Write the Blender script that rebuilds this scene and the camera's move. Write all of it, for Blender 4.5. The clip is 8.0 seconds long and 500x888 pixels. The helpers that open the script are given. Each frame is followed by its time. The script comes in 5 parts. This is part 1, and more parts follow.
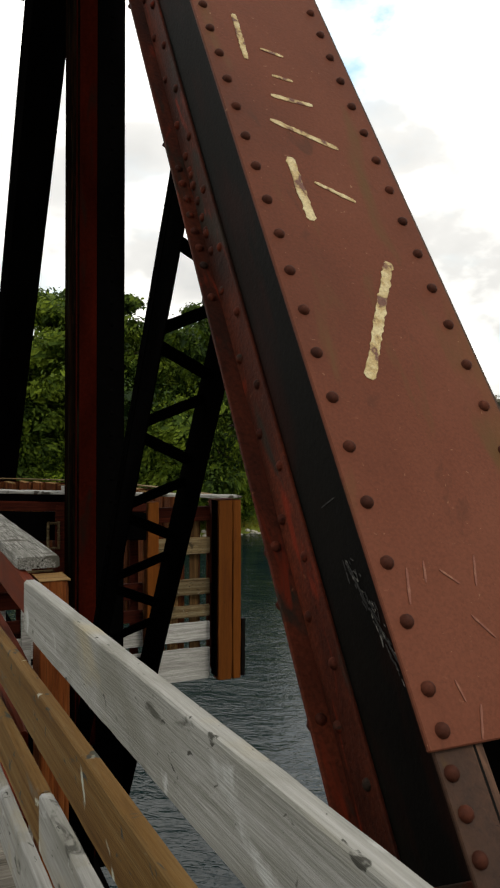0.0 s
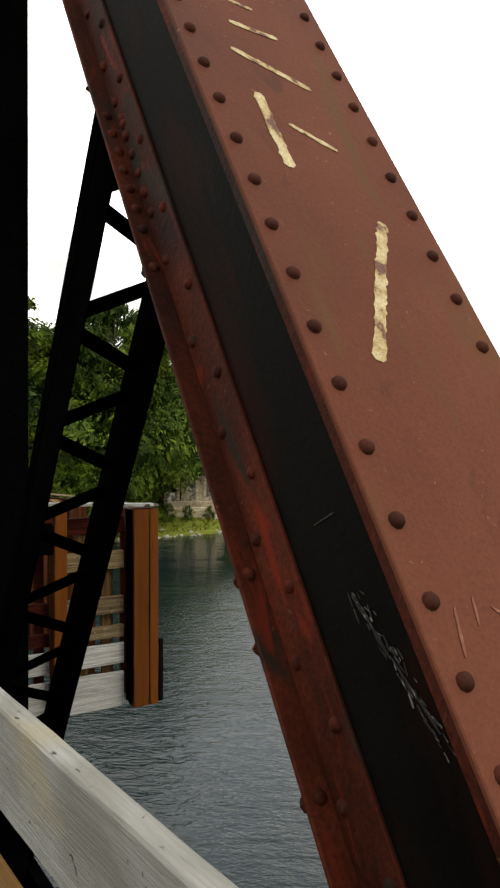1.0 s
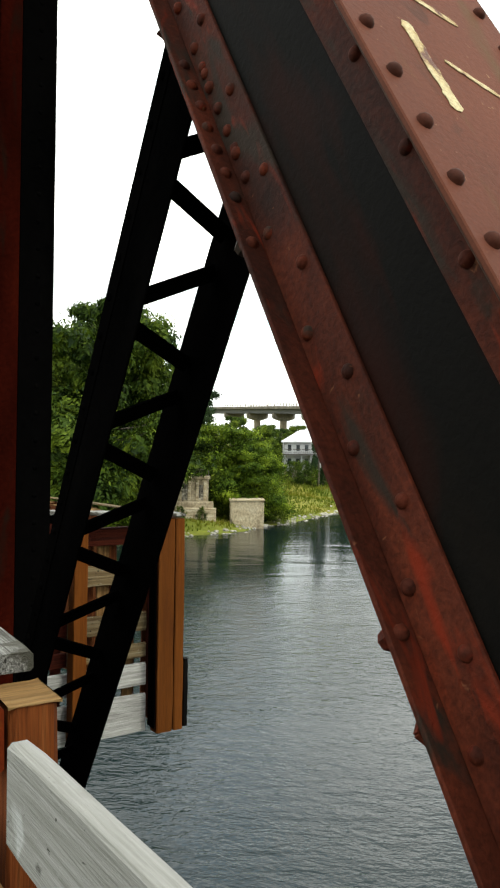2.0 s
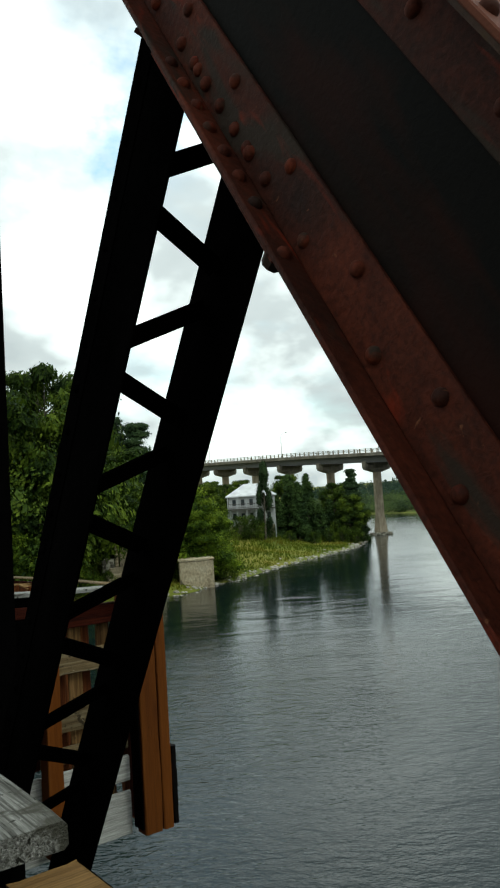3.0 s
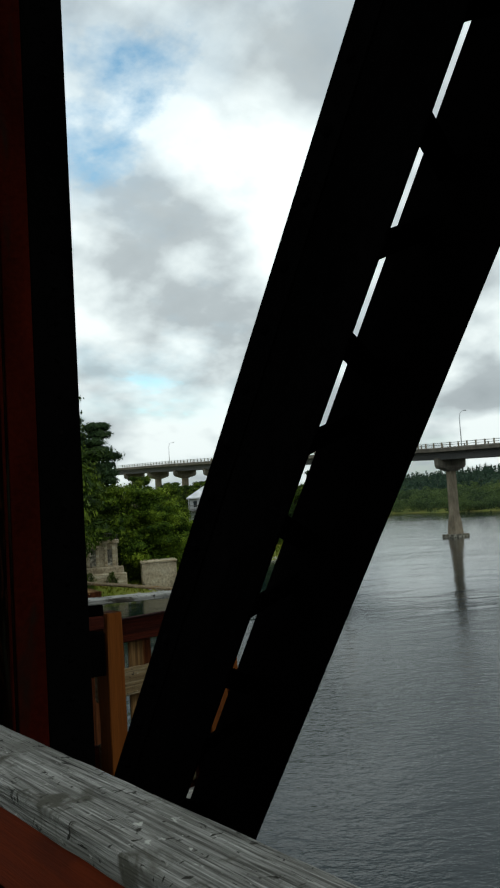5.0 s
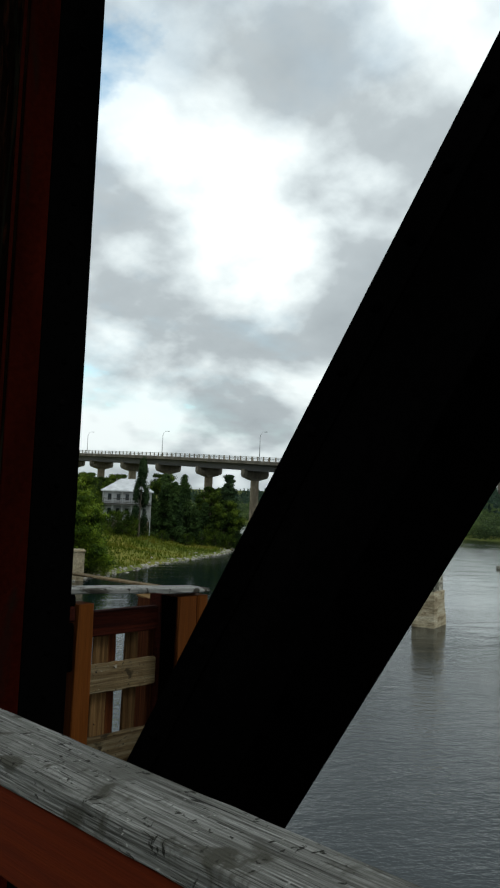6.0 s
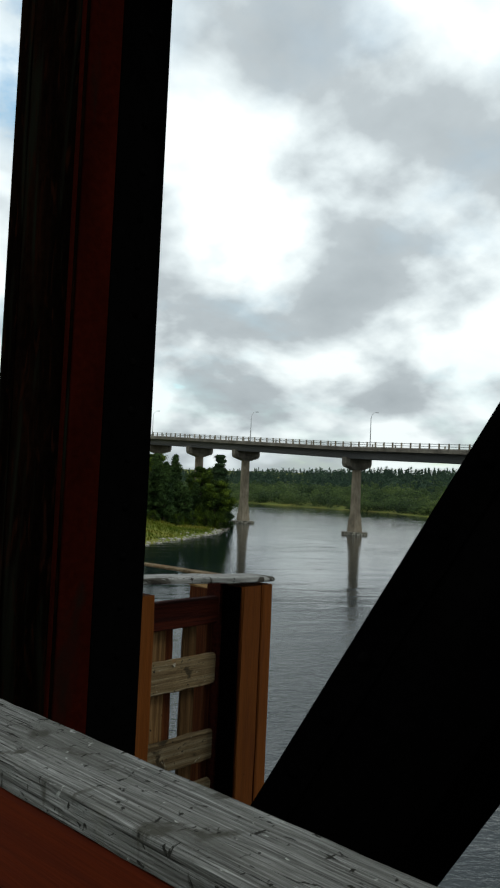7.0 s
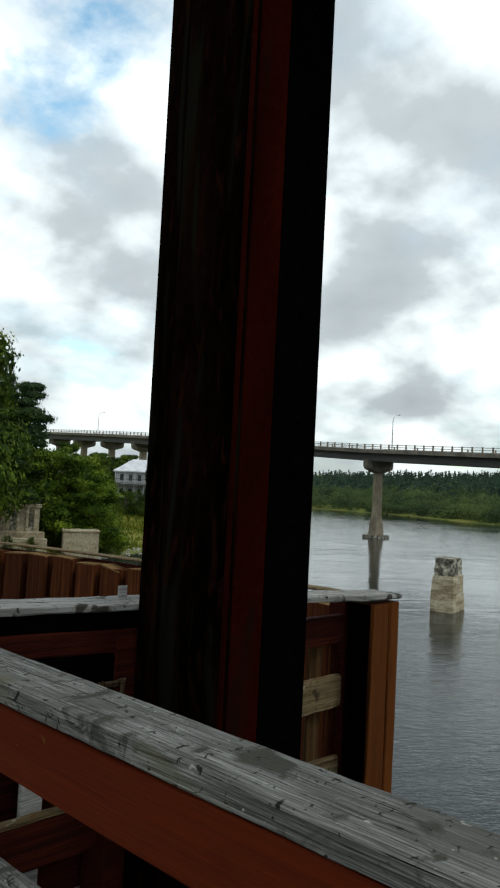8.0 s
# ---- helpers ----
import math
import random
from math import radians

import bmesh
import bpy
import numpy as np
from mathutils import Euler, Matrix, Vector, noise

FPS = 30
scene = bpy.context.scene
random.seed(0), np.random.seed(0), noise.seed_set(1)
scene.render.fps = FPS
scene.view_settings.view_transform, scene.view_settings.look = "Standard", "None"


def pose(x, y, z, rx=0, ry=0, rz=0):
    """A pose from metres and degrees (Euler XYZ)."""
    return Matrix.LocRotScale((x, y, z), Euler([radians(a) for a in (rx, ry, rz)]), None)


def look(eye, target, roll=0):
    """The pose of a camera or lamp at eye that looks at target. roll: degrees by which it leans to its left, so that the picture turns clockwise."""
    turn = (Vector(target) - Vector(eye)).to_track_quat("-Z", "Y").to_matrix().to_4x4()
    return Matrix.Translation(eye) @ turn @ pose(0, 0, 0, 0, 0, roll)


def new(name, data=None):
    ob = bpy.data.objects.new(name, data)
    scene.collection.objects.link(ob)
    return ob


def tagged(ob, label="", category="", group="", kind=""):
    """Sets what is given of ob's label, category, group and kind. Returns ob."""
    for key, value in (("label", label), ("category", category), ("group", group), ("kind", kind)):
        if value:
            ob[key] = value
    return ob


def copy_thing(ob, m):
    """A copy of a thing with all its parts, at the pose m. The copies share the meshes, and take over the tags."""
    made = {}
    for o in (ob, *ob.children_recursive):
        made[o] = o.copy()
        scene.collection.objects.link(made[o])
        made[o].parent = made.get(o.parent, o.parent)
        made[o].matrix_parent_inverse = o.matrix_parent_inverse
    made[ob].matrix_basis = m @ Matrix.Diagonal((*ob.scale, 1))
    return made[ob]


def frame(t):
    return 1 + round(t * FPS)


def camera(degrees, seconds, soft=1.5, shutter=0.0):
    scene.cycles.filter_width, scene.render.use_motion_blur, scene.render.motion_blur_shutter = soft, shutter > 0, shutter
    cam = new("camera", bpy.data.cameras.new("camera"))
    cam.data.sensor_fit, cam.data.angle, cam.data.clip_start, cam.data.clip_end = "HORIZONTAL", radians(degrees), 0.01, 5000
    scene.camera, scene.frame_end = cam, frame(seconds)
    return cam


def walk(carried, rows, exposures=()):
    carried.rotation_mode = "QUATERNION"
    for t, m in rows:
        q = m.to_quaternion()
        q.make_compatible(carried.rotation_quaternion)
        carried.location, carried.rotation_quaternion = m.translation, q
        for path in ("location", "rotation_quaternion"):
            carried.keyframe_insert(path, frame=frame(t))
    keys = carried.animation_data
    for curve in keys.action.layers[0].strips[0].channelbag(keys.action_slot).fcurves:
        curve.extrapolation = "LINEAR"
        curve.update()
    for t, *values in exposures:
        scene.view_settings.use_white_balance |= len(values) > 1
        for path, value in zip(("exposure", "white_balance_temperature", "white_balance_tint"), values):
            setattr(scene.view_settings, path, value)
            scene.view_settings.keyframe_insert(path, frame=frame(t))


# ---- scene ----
cam = camera(35.5, 8.0, 2.2)

PATH = [
    (0, (0.556, -2.58, 1.591), (1.376, -0.756, 1.586), 0.2),
    (0.3, (0.536, -2.41, 1.607), (1.464, -0.639, 1.62), -0.7),
    (0.5, (0.539, -2.293, 1.615), (1.557, -0.571, 1.647), -0.2),
    (0.8, (0.573, -2.158, 1.573), (1.667, -0.483, 1.585), 0.8),
    (1, (0.606, -2.039, 1.582), (1.663, -0.341, 1.588), -0.1),
    (1.2, (0.643, -1.926, 1.587), (1.647, -0.197, 1.607), -0.7),
    (1.5, (0.63, -1.766, 1.6), (1.627, -0.032, 1.602), -0.2),
    (1.7, (0.57, -1.651, 1.619), (1.605, 0.06, 1.615), 0.6),
    (2.8, (0.567, -1.118, 1.612), (1.742, 0.497, 1.723), -2.3),
    (2.9, (0.595, -1.067, 1.619), (1.783, 0.536, 1.749), -3.1),
    (3, (0.602, -1.036, 1.629), (1.803, 0.557, 1.777), -3.6),
    (3.2, (0.585, -0.956, 1.637), (1.804, 0.622, 1.799), -4.7),
    (3.5, (0.515, -0.796, 1.61), (1.733, 0.782, 1.773), -5.2),
    (3.8, (0.407, -0.654, 1.617), (1.695, 0.866, 1.791), -6.3),
    (4, (0.366, -0.57, 1.618), (1.677, 0.931, 1.789), -5.2),
    (4.2, (0.36, -0.471, 1.607), (1.682, 1.021, 1.763), -4.3),
    (4.5, (0.397, -0.312, 1.582), (1.705, 1.197, 1.684), -3.1),
    (4.8, (0.408, -0.198, 1.63), (1.708, 1.316, 1.765), -3.4),
    (5, (0.431, -0.06, 1.62), (1.716, 1.465, 1.765), -3.5),
    (5.2, (0.425, 0.061, 1.6), (1.722, 1.576, 1.752), -1.6),
    (6.3, (0.282, 0.526, 1.601), (1.731, 1.896, 1.748), 2.6),
    (6.5, (0.322, 0.649, 1.583), (1.738, 2.057, 1.698), 1.6),
    (6.7, (0.367, 0.791, 1.582), (1.799, 2.181, 1.698), 1.5),
    (7, (0.37, 0.975, 1.578), (1.827, 2.341, 1.678), 2.5),
    (7.2, (0.324, 1.084, 1.577), (1.768, 2.465, 1.675), 3.5),
    (7.5, (0.239, 1.249, 1.585), (1.71, 2.601, 1.683), 1.9),
    (7.7, (0.209, 1.343, 1.591), (1.694, 2.679, 1.691), 2.2),
    (8, (0.183, 1.456, 1.596), (1.607, 2.857, 1.698), 2.9),
]
walk(cam, [(t, look(eye, target, roll)) for t, eye, target, roll in PATH],
     [(0.0, -0.3, 7000, 9), (0.5, -0.3, 7000, 9), (1.0, 0.05, 7000, 9), (1.5, 0.6, 6950, 4), (1.7, 0.6, 6850, 4), (2.8, -0.42, 6300, -2), (3.5, -0.75, 6200, -7), (4.0, -0.95, 6150, -6),
      (4.5, -0.88, 6150, -1), (5.0, -1.06, 6100, 0), (6.4, -1.05, 6100, 2), (7.0, -1.0, 6100, 2), (7.5, -0.88, 6100, 2), (8.0, -0.85, 6100, 2)])

# ---- world, sun ----
world = bpy.data.worlds.new("sky")
scene.world = world
world.use_nodes = True
SUN_EL, SUN_AZ = 52.0, 160.0          # degrees above the horizon; from +y clockwise


def build_sky():
    nt = world.node_tree
    nt.nodes.clear()
    N, L = nt.nodes.new, nt.links.new
    out, bg = N("ShaderNodeOutputWorld"), N("ShaderNodeBackground")
    sky = N("ShaderNodeTexSky")
    sky.sky_type = "NISHITA"
    sky.sun_disc = False
    sky.sun_elevation, sky.sun_rotation = radians(SUN_EL), radians(SUN_AZ)
    sky.air_density, sky.dust_density = 1.0, 1.5
    tc, sep = N("ShaderNodeTexCoord"), N("ShaderNodeSeparateXYZ")
    L(tc.outputs["Generated"], sep.inputs[0])

    def math_node(op, a, b=None, clamp=False):
        m = N("ShaderNodeMath")
        m.operation, m.use_clamp = op, clamp
        for i, v in enumerate((a, b)):
            if v is None:
                continue
            if isinstance(v, (int, float)):
                m.inputs[i].default_value = v
            else:
                L(v, m.inputs[i])
        return m.outputs[0]
    # a flat cloud deck seen in perspective
    zz = math_node("ADD", math_node("MAXIMUM", sep.outputs[2], 0.0), 0.26)
    px, py = math_node("DIVIDE", sep.outputs[0], zz), math_node("DIVIDE", sep.outputs[1], zz)
    comb = N("ShaderNodeCombineXYZ")
    L(px, comb.inputs[0]), L(py, comb.inputs[1])

    # a second, higher-arched mapping for the relief of the clouds
    zr = math_node("ADD", math_node("MAXIMUM", sep.outputs[2], 0.0), 0.45)
    relief = N("ShaderNodeCombineXYZ")
    L(math_node("DIVIDE", sep.outputs[0], zr), relief.inputs[0]), L(math_node("DIVIDE", sep.outputs[1], zr), relief.inputs[1])

    def noise_node(scale, detail, rough, offset, distortion=0.0, plane=comb):
        mp, n = N("ShaderNodeMapping"), N("ShaderNodeTexNoise")
        mp.inputs["Location"].default_value = offset
        L(plane.outputs[0], mp.inputs[0]), L(mp.outputs[0], n.inputs["Vector"])
        n.inputs["Scale"].default_value, n.inputs["Detail"].default_value = scale, detail
        n.inputs["Roughness"].default_value, n.inputs["Distortion"].default_value = rough, distortion
        return n.outputs["Fac"]

    def ramp(fac, *stops):
        r = N("ShaderNodeValToRGB")
        els = r.color_ramp.elements
        while len(els) < len(stops):
            els.new(0.5)
        for e, (p, c) in zip(els, stops):
            e.position, e.color = p, (*c, 1)
        L(fac, r.inputs[0])
        return r.outputs[0]
    cover = noise_node(1.9, 10, 0.58, CLOUD_A, 0.1)
    shade = noise_node(3.0, 10, 0.5, CLOUD_B, 0.1, relief)
    mask = ramp(cover, (0.28, (0.0, 0.0, 0.0)), (0.37, (0.82, 0.82, 0.82)), (0.5, (1, 1, 1)))
    cloud = ramp(shade, (0.3, (0.53, 0.548, 0.57)), (0.44, (0.66, 0.675, 0.695)), (0.5, (0.95, 0.965, 0.975)), (0.58, (1.36, 1.345, 1.32)))
    low = ramp(sep.outputs[2], (0.0, (0.8, 0.805, 0.805)), (0.34, (1, 1, 1)))       # clouds grow duller towards the horizon
    dull = N("ShaderNodeMix")
    dull.data_type, dull.blend_type = "RGBA", "MULTIPLY"
    dull.inputs[0].default_value = 1.0
    L(cloud, dull.inputs["A"]), L(low, dull.inputs["B"])
    mul = N("ShaderNodeMix")
    mul.data_type, mul.blend_type = "RGBA", "MULTIPLY"
    mul.inputs[0].default_value = 1.0
    L(sky.outputs[0], mul.inputs["A"])
    mul.inputs["B"].default_value = (SKY_BLUE, SKY_BLUE * 1.1, SKY_BLUE * 0.95, 1)
    mix = N("ShaderNodeMix")
    mix.data_type = "RGBA"
    L(mask, mix.inputs[0]), L(mul.outputs["Result"], mix.inputs["A"]), L(dull.outputs["Result"], mix.inputs["B"])
    L(mix.outputs["Result"], bg.inputs[0])
    bg.inputs[1].default_value = SKY_STRENGTH
    L(bg.outputs[0], out.inputs[0])


CLOUD_A, CLOUD_B = (3.77, 7.7, 0.0), (11.46, 3.32, 0.0)
SKY_BLUE, SKY_STRENGTH = 0.27, 1.75
build_sky()
sun = new("sun", bpy.data.lights.new("sun", "SUN"))
sun.data.energy, sun.data.angle, sun.data.color = 1.4, radians(12), (1.0, 0.96, 0.9)
_a, _e = radians(SUN_AZ), radians(SUN_EL)
sun.matrix_world = look((Vector((math.sin(_a) * math.cos(_e), math.cos(_a) * math.cos(_e), math.sin(_e))) * 60), (0, 0, 0))


# ---- materials ----
def material(name, stops, scale=6.0, stretch=(1, 1, 1), detail=6.0, fine=None, patches=None, rough=0.75, metal=0.0,
             bump=0.2, bump_scale=None, spread=0.0, rough_vary=0.1, spec=0.5, dist=0.02, warp=0.5):
    """Noise-driven colour (stops), fine grain, patches of a second colour, uneven gloss and relief, in object space."""
    m = bpy.data.materials.new(name)
    m.use_nodes = True
    nt = m.node_tree
    N, L = nt.nodes.new, nt.links.new
    b = nt.nodes["Principled BSDF"]
    tc, info = N("ShaderNodeTexCoord"), N("ShaderNodeObjectInfo")
    off = N("ShaderNodeVectorMath")
    off.operation = "MULTIPLY_ADD"
    comb = N("ShaderNodeCombineXYZ")
    for i in range(3):
        L(info.outputs["Random"], comb.inputs[i])
    L(comb.outputs[0], off.inputs[0])
    off.inputs[1].default_value = (37.0, 23.0, 51.0)
    L(tc.outputs["Object"], off.inputs[2])

    def tex(sc, st, det, dis=0.0, ro=0.55):
        mp, n = N("ShaderNodeMapping"), N("ShaderNodeTexNoise")
        mp.inputs["Scale"].default_value = st
        L(off.outputs[0], mp.inputs[0]), L(mp.outputs[0], n.inputs["Vector"])
        n.inputs["Scale"].default_value, n.inputs["Detail"].default_value = sc, det
        n.inputs["Distortion"].default_value, n.inputs["Roughness"].default_value = dis, ro
        return n.outputs["Fac"]

    def ramp(fac, st):
        r = N("ShaderNodeValToRGB")
        els = r.color_ramp.elements
        while len(els) < len(st):
            els.new(0.5)
        for e, (p, c) in zip(els, st):
            e.position, e.color = p, (*c, 1)
        L(fac, r.inputs[0])
        return r.outputs[0]

    def mix(fac, a, c, blend="MIX"):
        x = N("ShaderNodeMix")
        x.data_type, x.blend_type = "RGBA", blend
        if isinstance(fac, float):
            x.inputs[0].default_value = fac
        else:
            L(fac, x.inputs[0])
        L(a, x.inputs["A"])
        if isinstance(c, tuple):
            x.inputs["B"].default_value = (*c, 1)
        else:
            L(c, x.inputs["B"])
        return x.outputs["Result"]
    base = tex(scale, stretch, detail, warp * 0.6)
    col = ramp(base, stops)
    if fine:                                     # (scale, stretch, amount): fine grain
        g = tex(fine[0], fine[1], 4, warp)
        a = 1 - fine[2]
        col = mix(1.0, col, ramp(g, ((0.3, (a, a, a)), (0.7, (1 + fine[2] * 0.5,) * 3))), "MULTIPLY")
    for p in patches or ():                      # (scale, stretch, low, high, colour)
        f = ramp(tex(p[0], p[1], 5, 0.8), ((p[2], (0, 0, 0)), (p[3], (1, 1, 1))))
        col = mix(f, col, p[4])
    if spread:
        v = N("ShaderNodeMapRange")
        L(info.outputs["Random"], v.inputs[0])
        v.inputs[3].default_value, v.inputs[4].default_value = 1 - spread, 1 + spread
        h = N("ShaderNodeHueSaturation")
        L(v.outputs[0], h.inputs["Value"]), L(col, h.inputs["Color"])
        col = h.outputs[0]
    L(col, b.inputs["Base Color"])
    r = N("ShaderNodeMapRange")
    L(base, r.inputs[0])
    r.inputs[3].default_value, r.inputs[4].default_value = rough - rough_vary, min(1.0, rough + rough_vary)
    L(r.outputs[0], b.inputs["Roughness"])
    b.inputs["Metallic"].default_value = metal
    b.inputs["Specular IOR Level"].default_value = spec
    if bump:
        bm_ = N("ShaderNodeBump")
        bm_.inputs["Strength"].default_value, bm_.inputs["Distance"].default_value = bump, dist
        sc, st = (bump_scale or (scale * 4, stretch))
        L(tex(sc, st, 5, warp), bm_.inputs["Height"])
        L(bm_.outputs[0], b.inputs["Normal"])
    return m


def wood(name, dark, mid, light, axis, spread=0.12, patches=None, rough=0.85, bump=0.5, cracks=0.0, fine=0.4):
    st = [60.0, 60.0, 60.0]
    st[axis] = 1.1
    st2 = [240.0, 240.0, 240.0]
    st2[axis] = 9.0
    p = list(patches or [])
    if cracks:                                   # dark drying cracks along the grain
        p.append((1.0, tuple(80.0 if i != axis else 1.6 for i in range(3)), 0.63, 0.66, tuple(0.25 * c for c in dark)))
    return material(name, ((0.3, dark), (0.5, mid), (0.72, light)), 1.0, tuple(st), 5, (1.0, tuple(st2), fine), p,
                    rough, 0, bump, (1.0, tuple(st2)), spread, 0.08, 0.1, 0.01, 0.06)


S1 = (1, 1, 1)
GREY = ((0.075, 0.073, 0.066), (0.24, 0.236, 0.22), (0.43, 0.42, 0.39))
grime = lambda ax: [(3.0, tuple(1.3 if i == ax else 4.0 for i in range(3)), 0.62, 0.72, (0.08, 0.08, 0.07)), (30.0, tuple(0.5 if i == ax else 1.0 for i in range(3)), 0.62, 0.68, (0.035, 0.036, 0.03)), (9.0, S1, 0.66, 0.72, (0.3, 0.31, 0.26))]
M_CAP = material("weathered_grey_wood", ((0.34, (0.075, 0.073, 0.064)), (0.47, (0.2, 0.197, 0.18)), (0.6, (0.31, 0.307, 0.285)), (0.7, (0.43, 0.425, 0.395))), 1.0, (230, 5.0, 230), 6, (1.0, (760, 16, 760), 0.55),
                 [(9.0, (1, 0.35, 1), 0.5, 0.68, (0.13, 0.127, 0.112)), (1.0, (330, 7.0, 330), 0.62, 0.655, (0.022, 0.021, 0.018)), (1.0, (120, 30.0, 120), 0.655, 0.69, (0.03, 0.029, 0.025)),
                  (70.0, (1, 0.6, 1), 0.66, 0.7, (0.42, 0.42, 0.38)), (7.0, (1, 1.6, 1), 0.57, 0.64, (0.075, 0.072, 0.058)), (42.0, (1, 1.4, 1), 0.62, 0.66, (0.024, 0.023, 0.018)), (4.0, (1, 0.5, 1), 0.6, 0.72, (0.16, 0.148, 0.085))],
                 0.9, 0, 1.0, (1.0, (330, 9, 330)), 0.08, 0.06, 0.08, 0.012, 0.25)
M_BOARD_PALE = material("pale_worn_wood", ((0.3, (0.1452, 0.144, 0.1296)), (0.5, (0.2056, 0.205, 0.1906)), (0.7, (0.254, 0.2527, 0.2424))), 1.0, (110, 2.0, 110), 6, (1.0, (380, 14, 380), 0.1),
                        [(6.0, (1, 0.5, 1), 0.5, 0.68, (0.1391, 0.1367, 0.1192)), (3.5, (1, 0.6, 1), 0.55, 0.7, (0.2298, 0.2014, 0.1361)), (18.0, (1, 0.35, 1), 0.64, 0.7, (0.06048, 0.0598, 0.05184)),
                         (50.0, (1, 0.5, 1), 0.66, 0.7, (0.04234, 0.04149, 0.03629)), (9.0, (1, 0.7, 1), 0.6, 0.68, (0.3024, 0.3076, 0.2981))],
                        0.88, 0, 0.4, (1.0, (300, 12, 300)), 0.08, 0.06, 0.08, 0.008, 0.12)
M_BOARD_TAN = wood("tan_worn_wood", (0.06358, 0.0302, 0.007947), (0.1017, 0.05404, 0.01589), (0.1272, 0.07948, 0.03179), 1, 0.12, grime(1), 0.85, 0.3, 0.0, 0.2)
M_RAIL_RED = wood("red_brown_stained_wood", (0.06751, 0.008056, 0.0005286), (0.08512, 0.01065, 0.0006771), (0.09981, 0.01404, 0.0009511), 1, 0.1, [(7.0, (1, 0.4, 1), 0.55, 0.75, (0.03522, 0.004679, 0.0006347)), (12.0, (1, 0.25, 1), 0.68, 0.74, (0.09392, 0.026, 0.00296)), (40.0, (1, 0.3, 1), 0.71, 0.74, (0.1174, 0.05718, 0.01057))], 0.8, 0.2, 0.0, 0.15)
M_POST = wood("orange_brown_post_wood", (0.077, 0.0182, 0.0042), (0.119, 0.0315, 0.007), (0.161, 0.0525, 0.014), 2, 0.1)
M_POST_TOP = wood("cut_tan_wood", (0.096, 0.05184, 0.018), (0.1728, 0.09936, 0.036), (0.24, 0.1512, 0.0648), 0, 0.1)
M_FENCE_POST = wood("orange_timber", (0.08283, 0.02306, 0.002643), (0.1025, 0.02957, 0.003604), (0.1208, 0.03785, 0.005285), 2, 0.12, [(5.0, (1, 1, 0.3), 0.6, 0.72, (0.0618, 0.01626, 0.003171)), (40, (1, 1, 0.5), 0.7, 0.74, (0.02317, 0.008128, 0.002643))], 0.85, 0.3, 0.0, 0.2)
M_FENCE_SLAT = wood("weathered_tan_slat", (0.06, 0.036, 0.016), (0.13, 0.093, 0.047), (0.2, 0.165, 0.105), 0, 0.3, [(14.0, (0.5, 1, 1), 0.6, 0.68, (0.035, 0.026, 0.014)), (45.0, S1, 0.64, 0.68, (0.02, 0.016, 0.01)), (30.0, (0.6, 1, 1), 0.66, 0.7, (0.27, 0.25, 0.2)), (5.0, S1, 0.58, 0.7, (0.13, 0.062, 0.016))])
M_FENCE_SLAT_WHITE = wood("whitewashed_slat", (0.224, 0.217, 0.203), (0.364, 0.357, 0.336), (0.476, 0.469, 0.448), 0, 0.08)
M_FENCE_BOARD = wood("brown_upright_board", (0.02902, 0.007238, 0.002184), (0.07093, 0.0193, 0.004914), (0.1225, 0.04524, 0.0131), 2, 0.35)
M_FENCE_UPRIGHT = wood("tan_upright_board", (0.05, 0.024, 0.008), (0.105, 0.056, 0.02), (0.17, 0.1, 0.042), 2, 0.3, [(30, (1, 1, 0.5), 0.66, 0.72, (0.02, 0.012, 0.007))])
M_FENCE_CAP = wood("grey_cap_board_wood", (0.12, 0.118, 0.11), (0.25, 0.247, 0.232), (0.38, 0.376, 0.352), 0, 0.1, grime(0)[:2] + [(9.0, S1, 0.56, 0.62, (0.05, 0.045, 0.036)), (38.0, S1, 0.62, 0.66, (0.025, 0.022, 0.018))], 0.85, 0.4, 0.0, 0.25)
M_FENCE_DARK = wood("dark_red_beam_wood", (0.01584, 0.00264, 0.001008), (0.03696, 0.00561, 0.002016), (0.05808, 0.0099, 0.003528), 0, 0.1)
M_DECK = wood("deck_plank_wood", (0.054, 0.048, 0.039), (0.12, 0.108, 0.09), (0.18, 0.168, 0.144), 0, 0.15)
M_OXIDE = material("oxide_red_paint", ((0.3, (0.06702, 0.02056, 0.01104)), (0.5, (0.09292, 0.02894, 0.01561)), (0.72, (0.1142, 0.0396, 0.02285))), 1.6, (1, 1, 0.6),
                   7, (110, S1, 0.16), [(4.0, (1.5, 1, 0.35), 0.58, 0.74, (0.07616, 0.03808, 0.01523)), (9.0, (1, 1, 0.4), 0.62, 0.74, (0.05331, 0.0198, 0.01142)), (1.2, (1.6, 1, 0.3), 0.55, 0.75, (0.09901, 0.04417, 0.01676)),
                                        (60, S1, 0.69, 0.74, (0.1828, 0.09901, 0.05712))],
                   0.7, 0, 0.22, (60, S1), 0, 0.12, 0.08, 0.006)
M_RUST = material("flaking_rust_paint", ((0.3, (0.01325, 0.004542, 0.002761)), (0.46, (0.03974, 0.008325, 0.003796)), (0.6, (0.0738, 0.01514, 0.006557)), (0.75, (0.1041, 0.0159, 0.005521))),
                  5, (1, 1, 0.3), 9, (70, S1, 0.45), [(6, (1, 1, 0.3), 0.56, 0.64, (0.01892, 0.01211, 0.008283)), (14, (1, 1, 0.22), 0.58, 0.72, (0.1216, 0.01352, 0.004437)), (26, S1, 0.68, 0.74, (0.1136, 0.04542, 0.02208))],
                  0.75, 0, 0.5, (45, S1), 0, 0.12, 0.1, 0.008)
